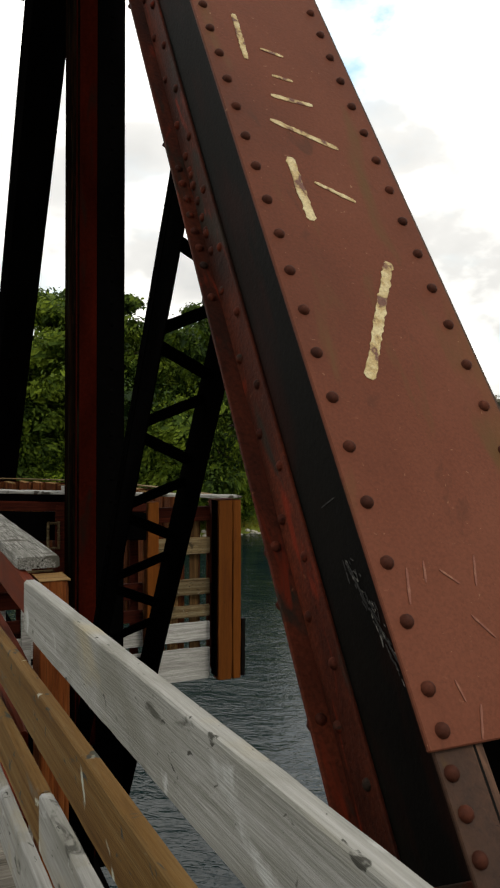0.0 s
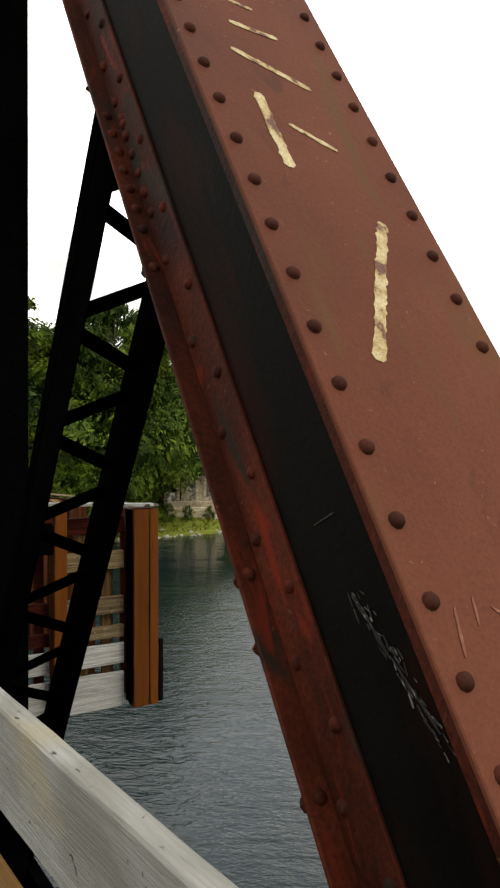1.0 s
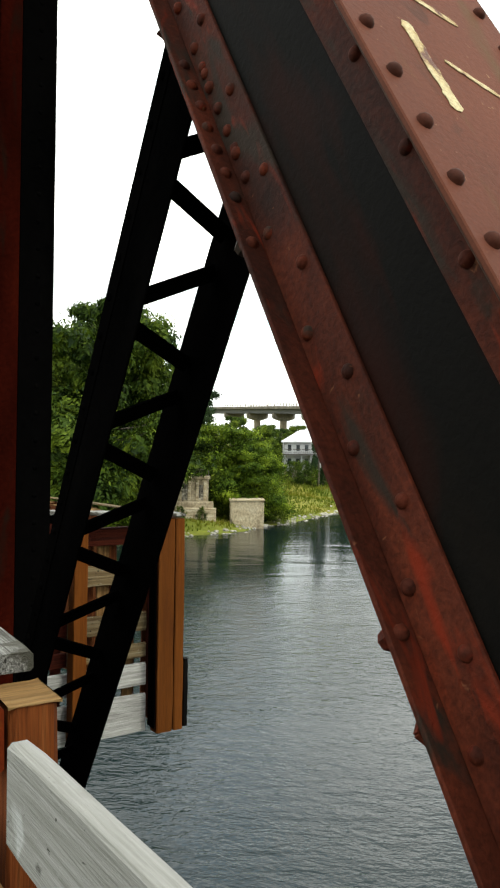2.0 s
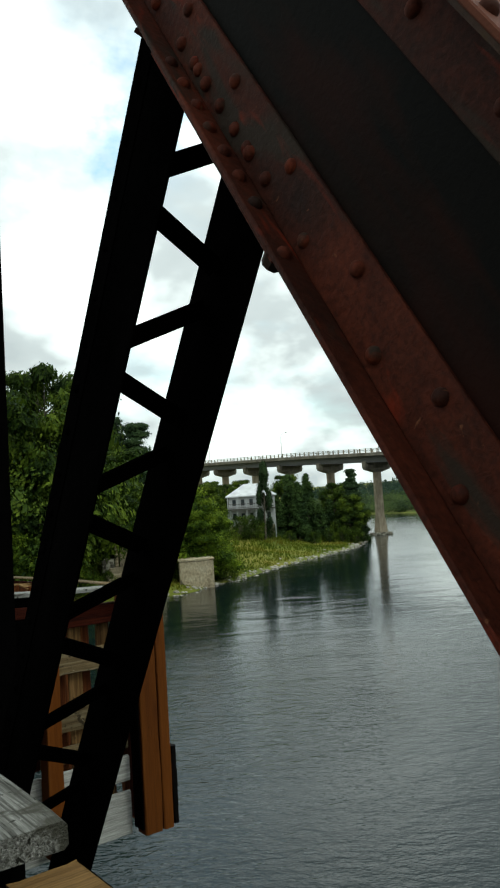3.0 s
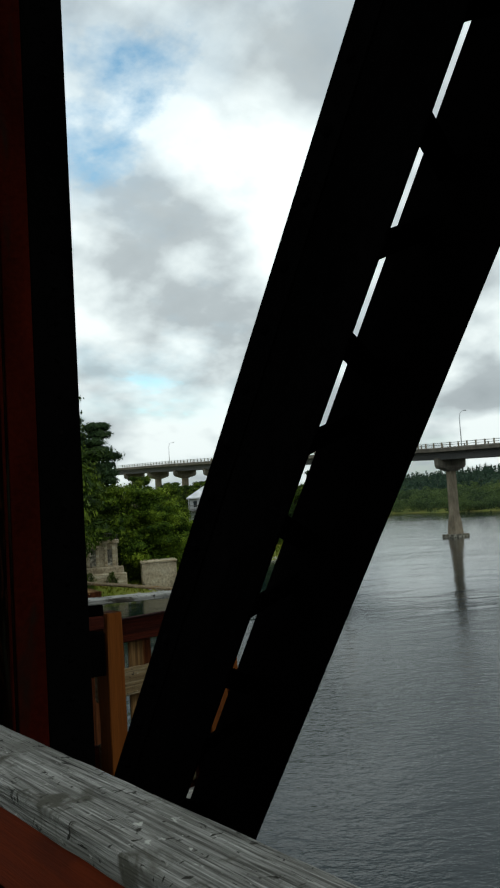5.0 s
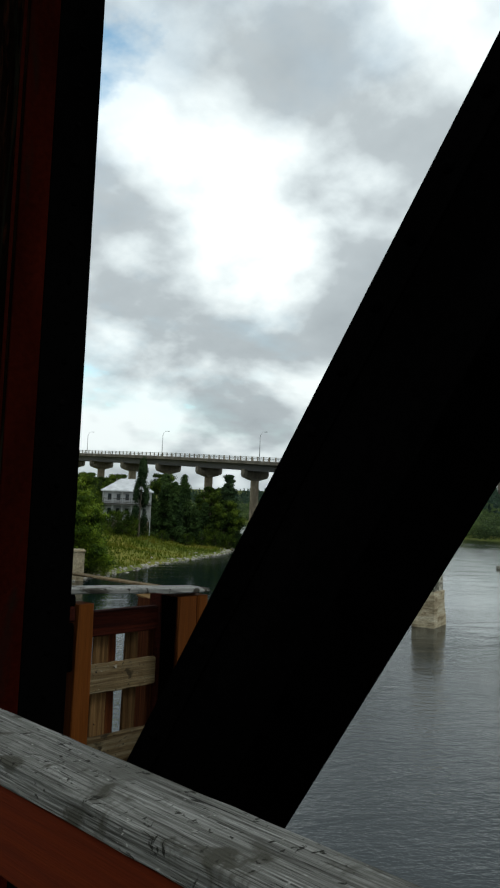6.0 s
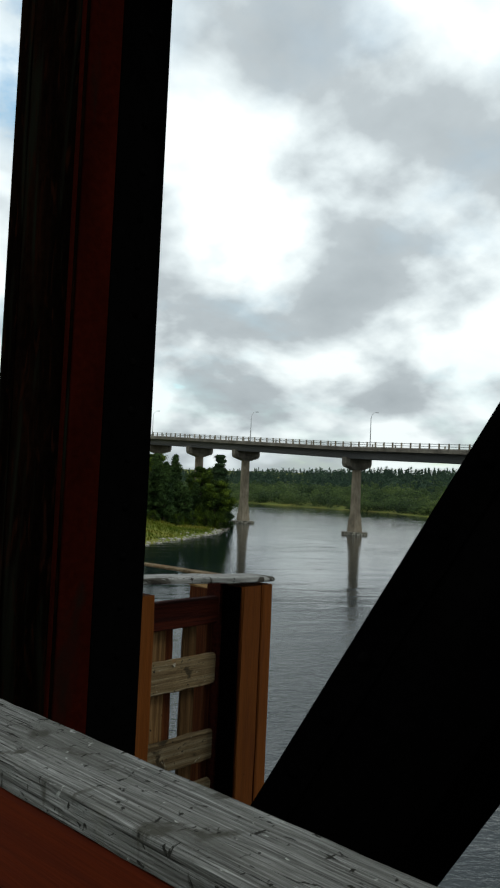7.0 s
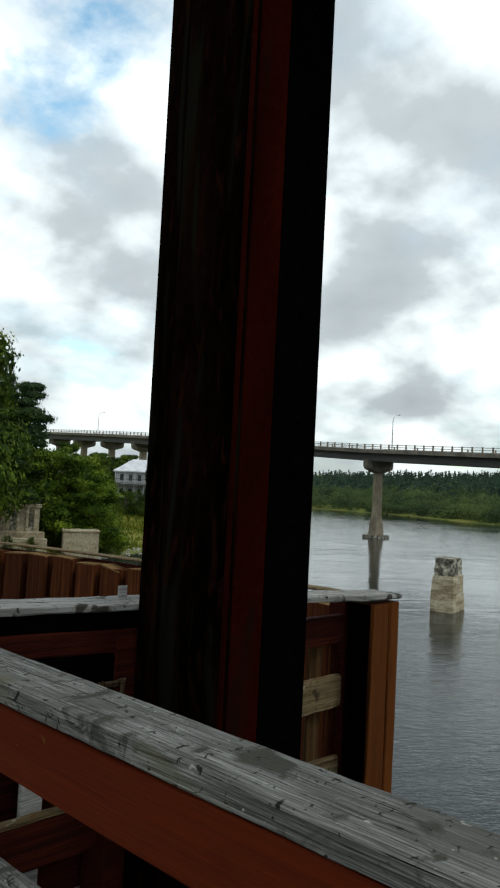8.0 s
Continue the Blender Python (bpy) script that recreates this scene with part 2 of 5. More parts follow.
M_STRIP = material("worn_brown_paint", ((0.3, (0.0176, 0.00775, 0.0042)), (0.5, (0.0336, 0.01426, 0.0072)), (0.7, (0.056, 0.02728, 0.0156))), 5, (1, 1, 0.3), 7, (60, S1, 0.3),
                   [(9.0, (1, 1, 0.25), 0.58, 0.7, (0.104, 0.0527, 0.03)), (14.0, S1, 0.6, 0.68, (0.04, 0.0186, 0.0048)), (30.0, S1, 0.66, 0.7, (0.0096, 0.00434, 0.003))], 0.7, 0, 0.4, (70, S1), 0.2, 0.1, 0.2, 0.004)
# Darker than the cover plate: the heads' shadowed undersides are in the colour.
M_RIVET = material("shaded_oxide_rivet", ((0.3, (0.02633, 0.007488, 0.00403)), (0.7, (0.0585, 0.01591, 0.00806))), 8, S1, 5, (90, S1, 0.3), None, 0.75, 0, 0.3, (70, S1), 0.2, 0.1, 0.1, 0.004)
# Grimy grey-brown web steel, with shade put into its near-black colour.
M_SHADED_GRIME = material("shaded_grimy_steel", ((0.3, (0.001179, 0.0009647, 0.0007205)), (0.55, (0.002653, 0.002158, 0.001577)), (0.75, (0.004717, 0.003301, 0.002252))), 3, (1, 1, 0.4), 7,
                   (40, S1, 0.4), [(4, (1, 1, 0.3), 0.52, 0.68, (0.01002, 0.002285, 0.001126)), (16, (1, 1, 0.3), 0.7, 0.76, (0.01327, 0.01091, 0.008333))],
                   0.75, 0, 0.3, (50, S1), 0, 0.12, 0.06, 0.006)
# Dark grey paint taken down to near-black: its backlit shade is in the colour.
M_BLACK = material("shaded_near_black", ((0.3, (0.00066, 0.00066, 0.00066)), (0.6, (0.00154, 0.00143, 0.00143)), (0.8, (0.0033, 0.00286, 0.00264))), 3, (1, 1, 0.3), 6, (40, S1, 0.3),
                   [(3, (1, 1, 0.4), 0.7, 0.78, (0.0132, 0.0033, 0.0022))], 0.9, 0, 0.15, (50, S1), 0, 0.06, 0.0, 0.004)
# Streaked grimy steel; the darkness of the backlit post is also put in here.
M_DARKRED = material("shaded_grimy_brown_steel", ((0.3, (0.0008, 0.0006, 0.0005)), (0.5, (0.0026, 0.0015, 0.001)), (0.7, (0.009, 0.0035, 0.0018))), 4, (1, 1, 0.22), 8, (40, S1, 0.45),
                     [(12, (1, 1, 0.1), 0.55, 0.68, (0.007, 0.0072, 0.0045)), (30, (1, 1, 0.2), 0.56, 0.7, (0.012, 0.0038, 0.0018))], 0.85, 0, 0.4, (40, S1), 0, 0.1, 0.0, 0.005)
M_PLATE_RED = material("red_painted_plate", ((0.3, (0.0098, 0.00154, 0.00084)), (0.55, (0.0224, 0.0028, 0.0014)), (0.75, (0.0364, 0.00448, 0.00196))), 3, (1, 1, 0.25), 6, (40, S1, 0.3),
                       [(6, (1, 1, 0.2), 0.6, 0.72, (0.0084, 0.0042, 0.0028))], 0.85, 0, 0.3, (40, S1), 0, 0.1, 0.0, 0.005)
M_CHALK = material("worn_cream_paint", ((0.41, (0.0936, 0.0324, 0.018)), (0.47, (0.3024, 0.216, 0.0864)), (0.6, (0.432, 0.36, 0.2016))), 18, S1, 10, (140, S1, 0.35), None, 0.8, 0, 0.3, (60, S1))
M_CHALK_FAINT = material("faint_chalk", ((0.45, (0.1134, 0.03059, 0.01396)), (0.6, (0.1418, 0.05232, 0.02793)), (0.75, (0.2362, 0.1288, 0.07315))), 40, S1, 8, None, None, 0.8, 0, 0.2, (60, S1))
M_SCUFF = material("white_scuff", ((0.5, (0.004, 0.0036, 0.003)), (0.58, (0.035, 0.033, 0.03)), (0.72, (0.25, 0.24, 0.21))), 60, (1, 1, 0.4), 9, None, None, 0.85, 0, 0.2, (60, S1))
M_CONCRETE = material("weathered_concrete", ((0.3, (0.17, 0.136, 0.0935)), (0.55, (0.2805, 0.2338, 0.1658)), (0.75, (0.3655, 0.3145, 0.238))), 0.35, S1, 8, (2.5, (1, 1, 0.25), 0.3),
                      [(0.5, (1, 1, 0.15), 0.6, 0.72, (0.136, 0.1105, 0.085))], 0.9, 0, 0.3, (3, S1), 0.05, 0.05, 0.3, 0.05)
M_CONCRETE_OLD = material("old_stained_concrete", ((0.3, (0.187, 0.1445, 0.08925)), (0.5, (0.3655, 0.306, 0.204)), (0.75, (0.476, 0.4165, 0.2975))), 0.7, (1, 1, 1.6), 8, (5, (1, 1, 0.6), 0.4),
                          [(1.3, (1, 1, 0.3), 0.6, 0.7, (0.085, 0.07225, 0.051))], 0.92, 0, 0.6, (3, S1), 0.05, 0.05, 0.3, 0.1)
M_CONCRETE_BANDED = material("banded_pale_concrete", ((0.32, (0.2, 0.15, 0.085)), (0.5, (0.42, 0.35, 0.23)), (0.7, (0.58, 0.52, 0.39))), 0.9, (0.6, 0.6, 3.2), 8, (5, (1, 1, 2.5), 0.35),
                             [(1.1, (1, 1, 0.5), 0.62, 0.72, (0.16, 0.11, 0.06))], 0.92, 0, 0.6, (3, (1, 1, 3)), 0.05, 0.05, 0.3, 0.1)
M_CONCRETE_DARK = material("dark_mossy_concrete", ((0.36, (0.05, 0.045, 0.036)), (0.5, (0.17, 0.155, 0.12)), (0.62, (0.5, 0.47, 0.38))), 2.0, S1, 8, (5, S1, 0.4), None,
                           0.92, 0, 0.6, (4, S1), 0.05, 0.05, 0.3, 0.1)
M_CONCRETE_CAP = material("grey_stained_concrete", ((0.3, (0.1, 0.088, 0.07)), (0.55, (0.17, 0.15, 0.12)), (0.75, (0.26, 0.235, 0.19))), 0.4, S1, 8, (2.5, (1, 1, 0.25), 0.3), None,
                          0.9, 0, 0.3, (3, S1), 0.05, 0.05, 0.3, 0.05)
M_GALV = material("galvanised_metal", ((0.3, (0.3, 0.31, 0.32)), (0.7, (0.45, 0.46, 0.47))), 1, S1, 4, None, None, 0.5, 0.6, 0.0)
M_STEEL_GIRDER = material("girder_grey_steel", ((0.3, (0.035, 0.035, 0.034)), (0.7, (0.08, 0.078, 0.073))), 0.4, (1, 0.2, 1), 6, (3, S1, 0.2), None, 0.7, 0, 0.1)
M_SIDING = material("pale_house_siding", ((0.3, (0.375, 0.3825, 0.39)), (0.7, (0.495, 0.5025, 0.51))), 0.8, (1, 1, 6), 5, (6, (0.3, 0.3, 12), 0.15), None, 0.8, 0, 0.2)
M_ROOF = material("pale_metal_roof", ((0.3, (0.495, 0.504, 0.522)), (0.7, (0.72, 0.73, 0.75))), 1, S1, 5, (8, (5, 0.3, 1), 0.12), None, 0.55, 0.1, 0.1)
M_WINDOW = material("dark_window_glass", ((0.3, (0.02, 0.025, 0.03)), (0.7, (0.04, 0.05, 0.055))), 0.7, S1, 3, None, None, 0.08, 0, 0.0, None, 0.1, 0.03)
M_TRIM_DARK = material("dark_porch_wood", ((0.3, (0.04, 0.035, 0.03)), (0.7, (0.08, 0.07, 0.06))), 2, S1, 5, None, None, 0.8, 0, 0.1)
M_BARK = material("bark", ((0.3, (0.05, 0.04, 0.03)), (0.7, (0.13, 0.11, 0.085))), 4, (3, 3, 0.5), 7, None, None, 0.9, 0, 0.6)
M_STONE = material("shore_stone", ((0.3, (0.2, 0.18, 0.15)), (0.7, (0.42, 0.4, 0.35))), 0.6, S1, 6, None, None, 0.9, 0, 0.4)


def leaf_material(name, dark, mid, light, clumps=0.35):
    m = bpy.data.materials.new(name)
    m.use_nodes = True
    nt = m.node_tree
    N, L = nt.nodes.new, nt.links.new
    b = nt.nodes["Principled BSDF"]
    geo, r, tc, n = N("ShaderNodeNewGeometry"), N("ShaderNodeValToRGB"), N("ShaderNodeTexCoord"), N("ShaderNodeTexNoise")
    n.inputs["Scale"].default_value, n.inputs["Detail"].default_value = clumps, 3
    L(tc.outputs["Object"], n.inputs["Vector"])
    mx = N("ShaderNodeMath")
    mx.operation = "MULTIPLY_ADD"
    L(geo.outputs["Random Per Island"], mx.inputs[0])
    mx.inputs[1].default_value = 0.3
    half = N("ShaderNodeMath")
    half.operation = "MULTIPLY_ADD"
    L(n.outputs["Fac"], half.inputs[0])
    half.inputs[1].default_value, half.inputs[2].default_value = 1.5, -0.4
    L(half.outputs[0], mx.inputs[2])
    els = r.color_ramp.elements
    els.new(0.5)
    for e, (p, c) in zip(els, ((0.22, dark), (0.5, mid), (0.8, light))):
        e.position, e.color = p, (*c, 1)
    L(mx.outputs[0], r.inputs[0]), L(r.outputs[0], b.inputs["Base Color"])
    b.inputs["Roughness"].default_value = 0.65
    b.inputs["Specular IOR Level"].default_value = 0.12
    tr, add = N("ShaderNodeBsdfTranslucent"), N("ShaderNodeMixShader")
    L(r.outputs[0], tr.inputs[0])
    add.inputs[0].default_value = 0.22
    L(b.outputs[0], add.inputs[1]), L(tr.outputs[0], add.inputs[2])
    L(add.outputs[0], nt.nodes["Material Output"].inputs[0])
    return m


M_LEAF = leaf_material("broad_leaves", (0.006242, 0.01665, 0.002081), (0.03641, 0.06499, 0.005722), (0.13, 0.1768, 0.01457))
M_LEAF_BRIGHT = leaf_material("bright_leaves", (0.0114, 0.02851, 0.002281), (0.06273, 0.1084, 0.006273), (0.1939, 0.2566, 0.01711))
M_NEEDLE = leaf_material("dark_needles", (0.012, 0.026, 0.01), (0.026, 0.05, 0.017), (0.045, 0.075, 0.024))
# Far leaves are greyed a little: distance haze is mixed into the greens.
M_FAR_LEAF = leaf_material("hazed_bank_leaves", (0.01368, 0.03006, 0.007654), (0.041, 0.06835, 0.0164), (0.09295, 0.1258, 0.03006), 0.045)
M_SPRUCE = leaf_material("spruce_needles", (0.0144, 0.032, 0.0096), (0.036, 0.068, 0.016), (0.072, 0.116, 0.028))
# Hill needles lean to blue for the haze, which is only in their colour.
M_FAR_DARK = leaf_material("hazed_hill_needles", (0.01092, 0.0273, 0.01638), (0.02366, 0.04732, 0.0273), (0.0455, 0.07735, 0.03822), 0.02)
M_GRASS = leaf_material("bank_grass", (0.0551, 0.0915, 0.004464), (0.1148, 0.1397, 0.009672), (0.1837, 0.1589, 0.02232), 0.14)


def water_material():
    m = bpy.data.materials.new("river_water")
    m.use_nodes = True
    nt = m.node_tree
    N, L = nt.nodes.new, nt.links.new
    b = nt.nodes["Principled BSDF"]
    b.inputs["Base Color"].default_value = (0.003, 0.0088, 0.0108, 1)
    b.inputs["Roughness"].default_value = 0.04
    b.inputs["IOR"].default_value = 1.33
    b.inputs["Specular IOR Level"].default_value = 0.38
    tc = N("ShaderNodeTexCoord")

    def tex(scale, stretch, rot, detail, distortion=0.6):
        mp, n = N("ShaderNodeMapping"), N("ShaderNodeTexNoise")
        mp.vector_type = "TEXTURE"                # crests run along the turned x axis
        mp.inputs["Scale"].default_value = stretch
        mp.inputs["Rotation"].default_value = (0, 0, radians(rot))
        L(tc.outputs["Object"], mp.inputs[0]), L(mp.outputs[0], n.inputs["Vector"])
        n.inputs["Scale"].default_value, n.inputs["Detail"].default_value = scale, detail
        n.inputs["Distortion"].default_value = distortion
        return n.outputs["Fac"]

    def span(value, a, b_, c, d):
        r = N("ShaderNodeMapRange")
        L(value, r.inputs[0])
        for k, v in enumerate((a, b_, c, d)):
            r.inputs[k + 1].default_value = v
        return r.outputs[0]

    def product(a, c):
        x = N("ShaderNodeMath")
        x.operation = "MULTIPLY"
        L(a, x.inputs[0]), L(c, x.inputs[1])
        return x.outputs[0]
    # gusts: smooth slicks between rippled water; choppier in the current round the old bridge
    away = N("ShaderNodeVectorMath")
    away.operation = "LENGTH"
    L(tc.outputs["Object"], away.inputs[0])
    gust = span(tex(0.05, (2.5, 1, 1), -30, 5), 0.38, 0.62, 0.5, 1.0)
    chop = product(gust, span(away.outputs["Value"], 16.0, 66.0, 1.0, 0.17))
    last = None
    for scale, stretch, rot, detail, dist in ((0.28, (2.2, 1.0, 1), -30, 2, 0.1), (0.9, (1.9, 1.0, 1), -30, 2, 0.085), (3.0, (1.9, 1.0, 1), -42, 3, 0.085), (8.5, (1.6, 1.0, 1), -36, 2, 0.034)):
        bp = N("ShaderNodeBump")
        bp.inputs["Distance"].default_value = dist
        if scale < 0.5:
            L(gust, bp.inputs["Strength"])          # the long swell carries on far out
        else:
            L(chop, bp.inputs["Strength"])
        L(tex(scale, stretch, rot, detail), bp.inputs["Height"])
        if last:
            L(last, bp.inputs["Normal"])
        last = bp.outputs[0]
    L(last, b.inputs["Normal"])
    return m


M_WATER = water_material()
M_GROUND = material("grassy_bank_earth", ((0.3, (0.07216, 0.09702, 0.01014)), (0.5, (0.1263, 0.1432, 0.01605)), (0.72, (0.1984, 0.1756, 0.03169))), 0.12, S1, 8, (1.5, S1, 0.35),
                    [(0.06, S1, 0.58, 0.7, (0.1804, 0.1478, 0.03169))], 0.95, 0, 0.5, (2, S1), 0, 0.03, 0.2, 0.1)


# ---- mesh helpers ----
def part(name, bm, mat, parent=None, label="", smooth=False):
    me = bpy.data.meshes.new(name)
    bm.to_mesh(me)
    bm.free()
    me.materials.append(mat)
    if smooth:
        for p in me.polygons:
            p.use_smooth = True
    ob = new(name, me)
    ob.parent = parent
    return tagged(ob, label) if label else ob


def box(bm, x0, x1, y0, y1, z0, z1, bevel=0.0, m=None):
    r = bmesh.ops.create_cube(bm, size=1.0)
    vs = r["verts"]
    bmesh.ops.scale(bm, vec=(x1 - x0, y1 - y0, z1 - z0), verts=vs)
    bmesh.ops.translate(bm, vec=((x0 + x1) / 2, (y0 + y1) / 2, (z0 + z1) / 2), verts=vs)
    if bevel:
        es = list({e for v in vs for e in v.link_edges})
        r = bmesh.ops.bevel(bm, geom=es, offset=bevel, segments=1, affect="EDGES", profile=0.6)
        vs = list({v for v in bm.verts if v.is_valid} & {v for f in r["faces"] for v in f.verts}) if m else vs
    if m:
        bmesh.ops.transform(bm, matrix=m, verts=vs)
    return bm


def boxed(*a, bevel=0.0):
    return box(bmesh.new(), *a, bevel=bevel)


def plank(x0, x1, y0, y1, z0, z1, axis, wear=0.004, cuts=14, bevel=0.006, seed=0):
    """A sawn board with chipped, slightly wavy edges along axis."""
    rnd = random.Random(seed)
    lo, hi = [x0, y0, z0], [x1, y1, z1]
    oth = [i for i in range(3) if i != axis]
    for i in oth:
        lo[i], hi[i] = lo[i] + bevel * 0.5, hi[i] - bevel * 0.5
    bm = bmesh.new()
    rings = []
    for k in range(cuts + 1):
        f = k / cuts
        end = bevel if k in (0, cuts) else 0.0
        ring = []
        for sa, sb in ((0, 0), (1, 0), (1, 1), (0, 1)):
            for first in (0, 1):
                # two verts per corner: a chamfer
                along_a = (first == 1) == ((sa + sb) % 2 == 0)
                p = [0.0] * 3
                p[axis] = lo[axis] + (hi[axis] - lo[axis]) * f
                ca = hi[oth[0]] if sa else lo[oth[0]]
                cb = hi[oth[1]] if sb else lo[oth[1]]
                c = bevel * rnd.uniform(0.8, 1.2) + end
                w = rnd.uniform(-wear, wear * 0.3)
                da, db = (-1 if sa else 1), (-1 if sb else 1)
                p[oth[0]] = ca + da * ((c if along_a else 0) - w)
                p[oth[1]] = cb + db * ((0 if along_a else c) - w)
                ring.append(bm.verts.new(p))
        rings.append(ring)
    n = 8
    for a, b in zip(rings, rings[1:]):
        for i in range(n):
            bm.faces.new((a[i], a[(i + 1) % n], b[(i + 1) % n], b[i]))
    bm.faces.new(rings[0][::-1]), bm.faces.new(rings[-1])
    bmesh.ops.recalc_face_normals(bm, faces=bm.faces)
    return bm


def thing(name, label, category, m=None, group="", kind=""):
    ob = new(name)
    ob.empty_display_size = 0.2
    if m is not None:
        ob.matrix_world = m
    return tagged(ob, label, category, group, kind)


def dome_mesh(name, r, h, mat, seg=10):
    """A rivet head: a low dome that points to +z."""
    bm = bmesh.new()
    top = bm.verts.new((0, 0, h))
    rings = []
    for rr, zz in ((0.55, 0.82), (0.9, 0.45), (1.0, -0.1)):
        rings.append([bm.verts.new((r * rr * math.cos(2 * math.pi * i / seg), r * rr * math.sin(2 * math.pi * i / seg), h * zz)) for i in range(seg)])
    for i in range(seg):
        j = (i + 1) % seg
        bm.faces.new((top, rings[0][i], rings[0][j]))
        for a, b in zip(rings, rings[1:]):
            bm.faces.new((a[i], b[i], b[j], a[j]))
    me = bpy.data.meshes.new(name)
    bm.to_mesh(me)
    bm.free()
    me.materials.append(mat)
    for p in me.polygons:
        p.use_smooth = True
    return me


def stud(name, me, parent, m):
    ob = new(name, me)
    ob.parent = parent
    ob.matrix_local = m
    return ob


UP_X = Matrix.Rotation(radians(-90), 4, "Y")      # +z of a rivet to -x
UP_Y = Matrix.Rotation(radians(90), 4, "X")       # +z of a rivet to -y


def member_frame(angle, x, n, s):
    """A frame whose z runs along a truss member, leaning from the upright by angle degrees round x."""
    r = Matrix.Rotation(radians(angle), 4, "X")
    return r @ Matrix.Translation((x, n, s))


# ---- setting: ground, river ----
WATER_Z = -7.9
LEFT_BANK = [(-3000, 60), (-60, 62), (0, 68), (36, 71.5), (47, 72.5), (52, 76), (61, 80.5), (75, 89.5), (85, 94), (103, 104), (126, 123),
             (140, 150), (160, 230), (180, 400), (200, 3500), (-3000, 3500)]
FAR_BANK = [(420, 3500), (330, 520), (290, 340), (268, 262), (265, 225), (258, 165), (238, 112), (216, 60), (205, 0), (195, -300), (190, -3500), (4200, -3500), (4200, 3500)]
NEAR_BANK = [(-3000, -45), (60, -55), (120, -90), (130, -3500), (-3000, -3500)]


def shore_distance(poly, X, Y):
    """Signed distance to a bank's outline, positive on land."""
    best = np.full(X.shape, 1e9)
    inside = np.zeros(X.shape, bool)
    for (ax, ay), (bx, by) in zip(poly, poly[1:] + poly[:1]):
        dx, dy = bx - ax, by - ay
        t = np.clip(((X - ax) * dx + (Y - ay) * dy) / (dx * dx + dy * dy), 0, 1)
        best = np.minimum(best, np.hypot(X - ax - t * dx, Y - ay - t * dy))
        if dy != 0:
            cross = (ay > Y) != (by > Y)
            inside ^= cross & (X < ax + (Y - ay) / dy * dx)
    return np.where(inside, best, -best)


def ground_height(X, Y):
    X, Y = np.asarray(X, float), np.asarray(Y, float)
    dl, df, dn = (shore_distance(p, X, Y) for p in (LEFT_BANK, FAR_BANK, NEAR_BANK))
    wob = 0.25 * np.sin(X * 0.31 + Y * 0.17) + 0.2 * np.sin(Y * 0.43 - X * 0.11)
    left = np.interp(dl, [-40, -6, 0, 3, 9, 22, 35, 50, 120, 600], [-12, -8.8, -7.95, -7.4, -6.5, -3.9, -2.5, -1.7, -0.5, 3]) + wob * np.clip(dl / 8, 0, 1)
    far = np.interp(df, [-40, -6, 0, 6, 40, 120, 400, 1500], [-12, -8.8, -7.95, -7.2, -6.2, -2.0, 17, 34]) + wob * np.clip(df / 10, 0, 1)
    near = np.interp(dn, [-40, -6, 0, 10, 40], [-12, -8.8, -7.95, -5, -1.2])
    return np.maximum(np.maximum(left, far), near)


def axis_steps(lo, hi, fine_lo, fine_hi, step):
    a = list(np.arange(fine_lo, fine_hi, step))
    v, d = fine_lo, step
    while v > lo:
        d *= 1.25
        v -= d
        a.insert(0, max(v, lo))
    v, d = fine_hi, step
    a.append(fine_hi)
    while v < hi:
        d *= 1.25
        v += d
        a.append(min(v, hi))
    return a


def build_ground():
    xs, ys = axis_steps(-2900, 4000, -10, 160, 1.8), axis_steps(-2900, 3300, 58, 160, 1.8)
    X, Y = np.meshgrid(xs, ys)
    Z = ground_height(X, Y)
    v = [(float(a), float(b), float(c)) for a, b, c in zip(X.ravel(), Y.ravel(), Z.ravel())]
    w = len(xs)
    f = [(j * w + i, j * w + i + 1, (j + 1) * w + i + 1, (j + 1) * w + i) for j in range(len(ys) - 1) for i in range(w - 1)]
    me = bpy.data.meshes.new("ground")
    me.from_pydata(v, [], f)
    me.materials.append(M_GROUND)
    for p in me.polygons:
        p.use_smooth = True
    tagged(new("ground", me), "grassy river banks with dry yellow patches", "ground", kind="structure")
    bm = bmesh.new()
    vs = [bm.verts.new(p) for p in ((-2900, -2900, WATER_Z), (4000, -2900, WATER_Z), (4000, 3300, WATER_Z), (-2900, 3300, WATER_Z))]
    bm.faces.new(vs)
    tagged(part("water", bm, M_WATER), "dark rippled river water reflecting a cloudy sky", "water", kind="structure")


build_ground()


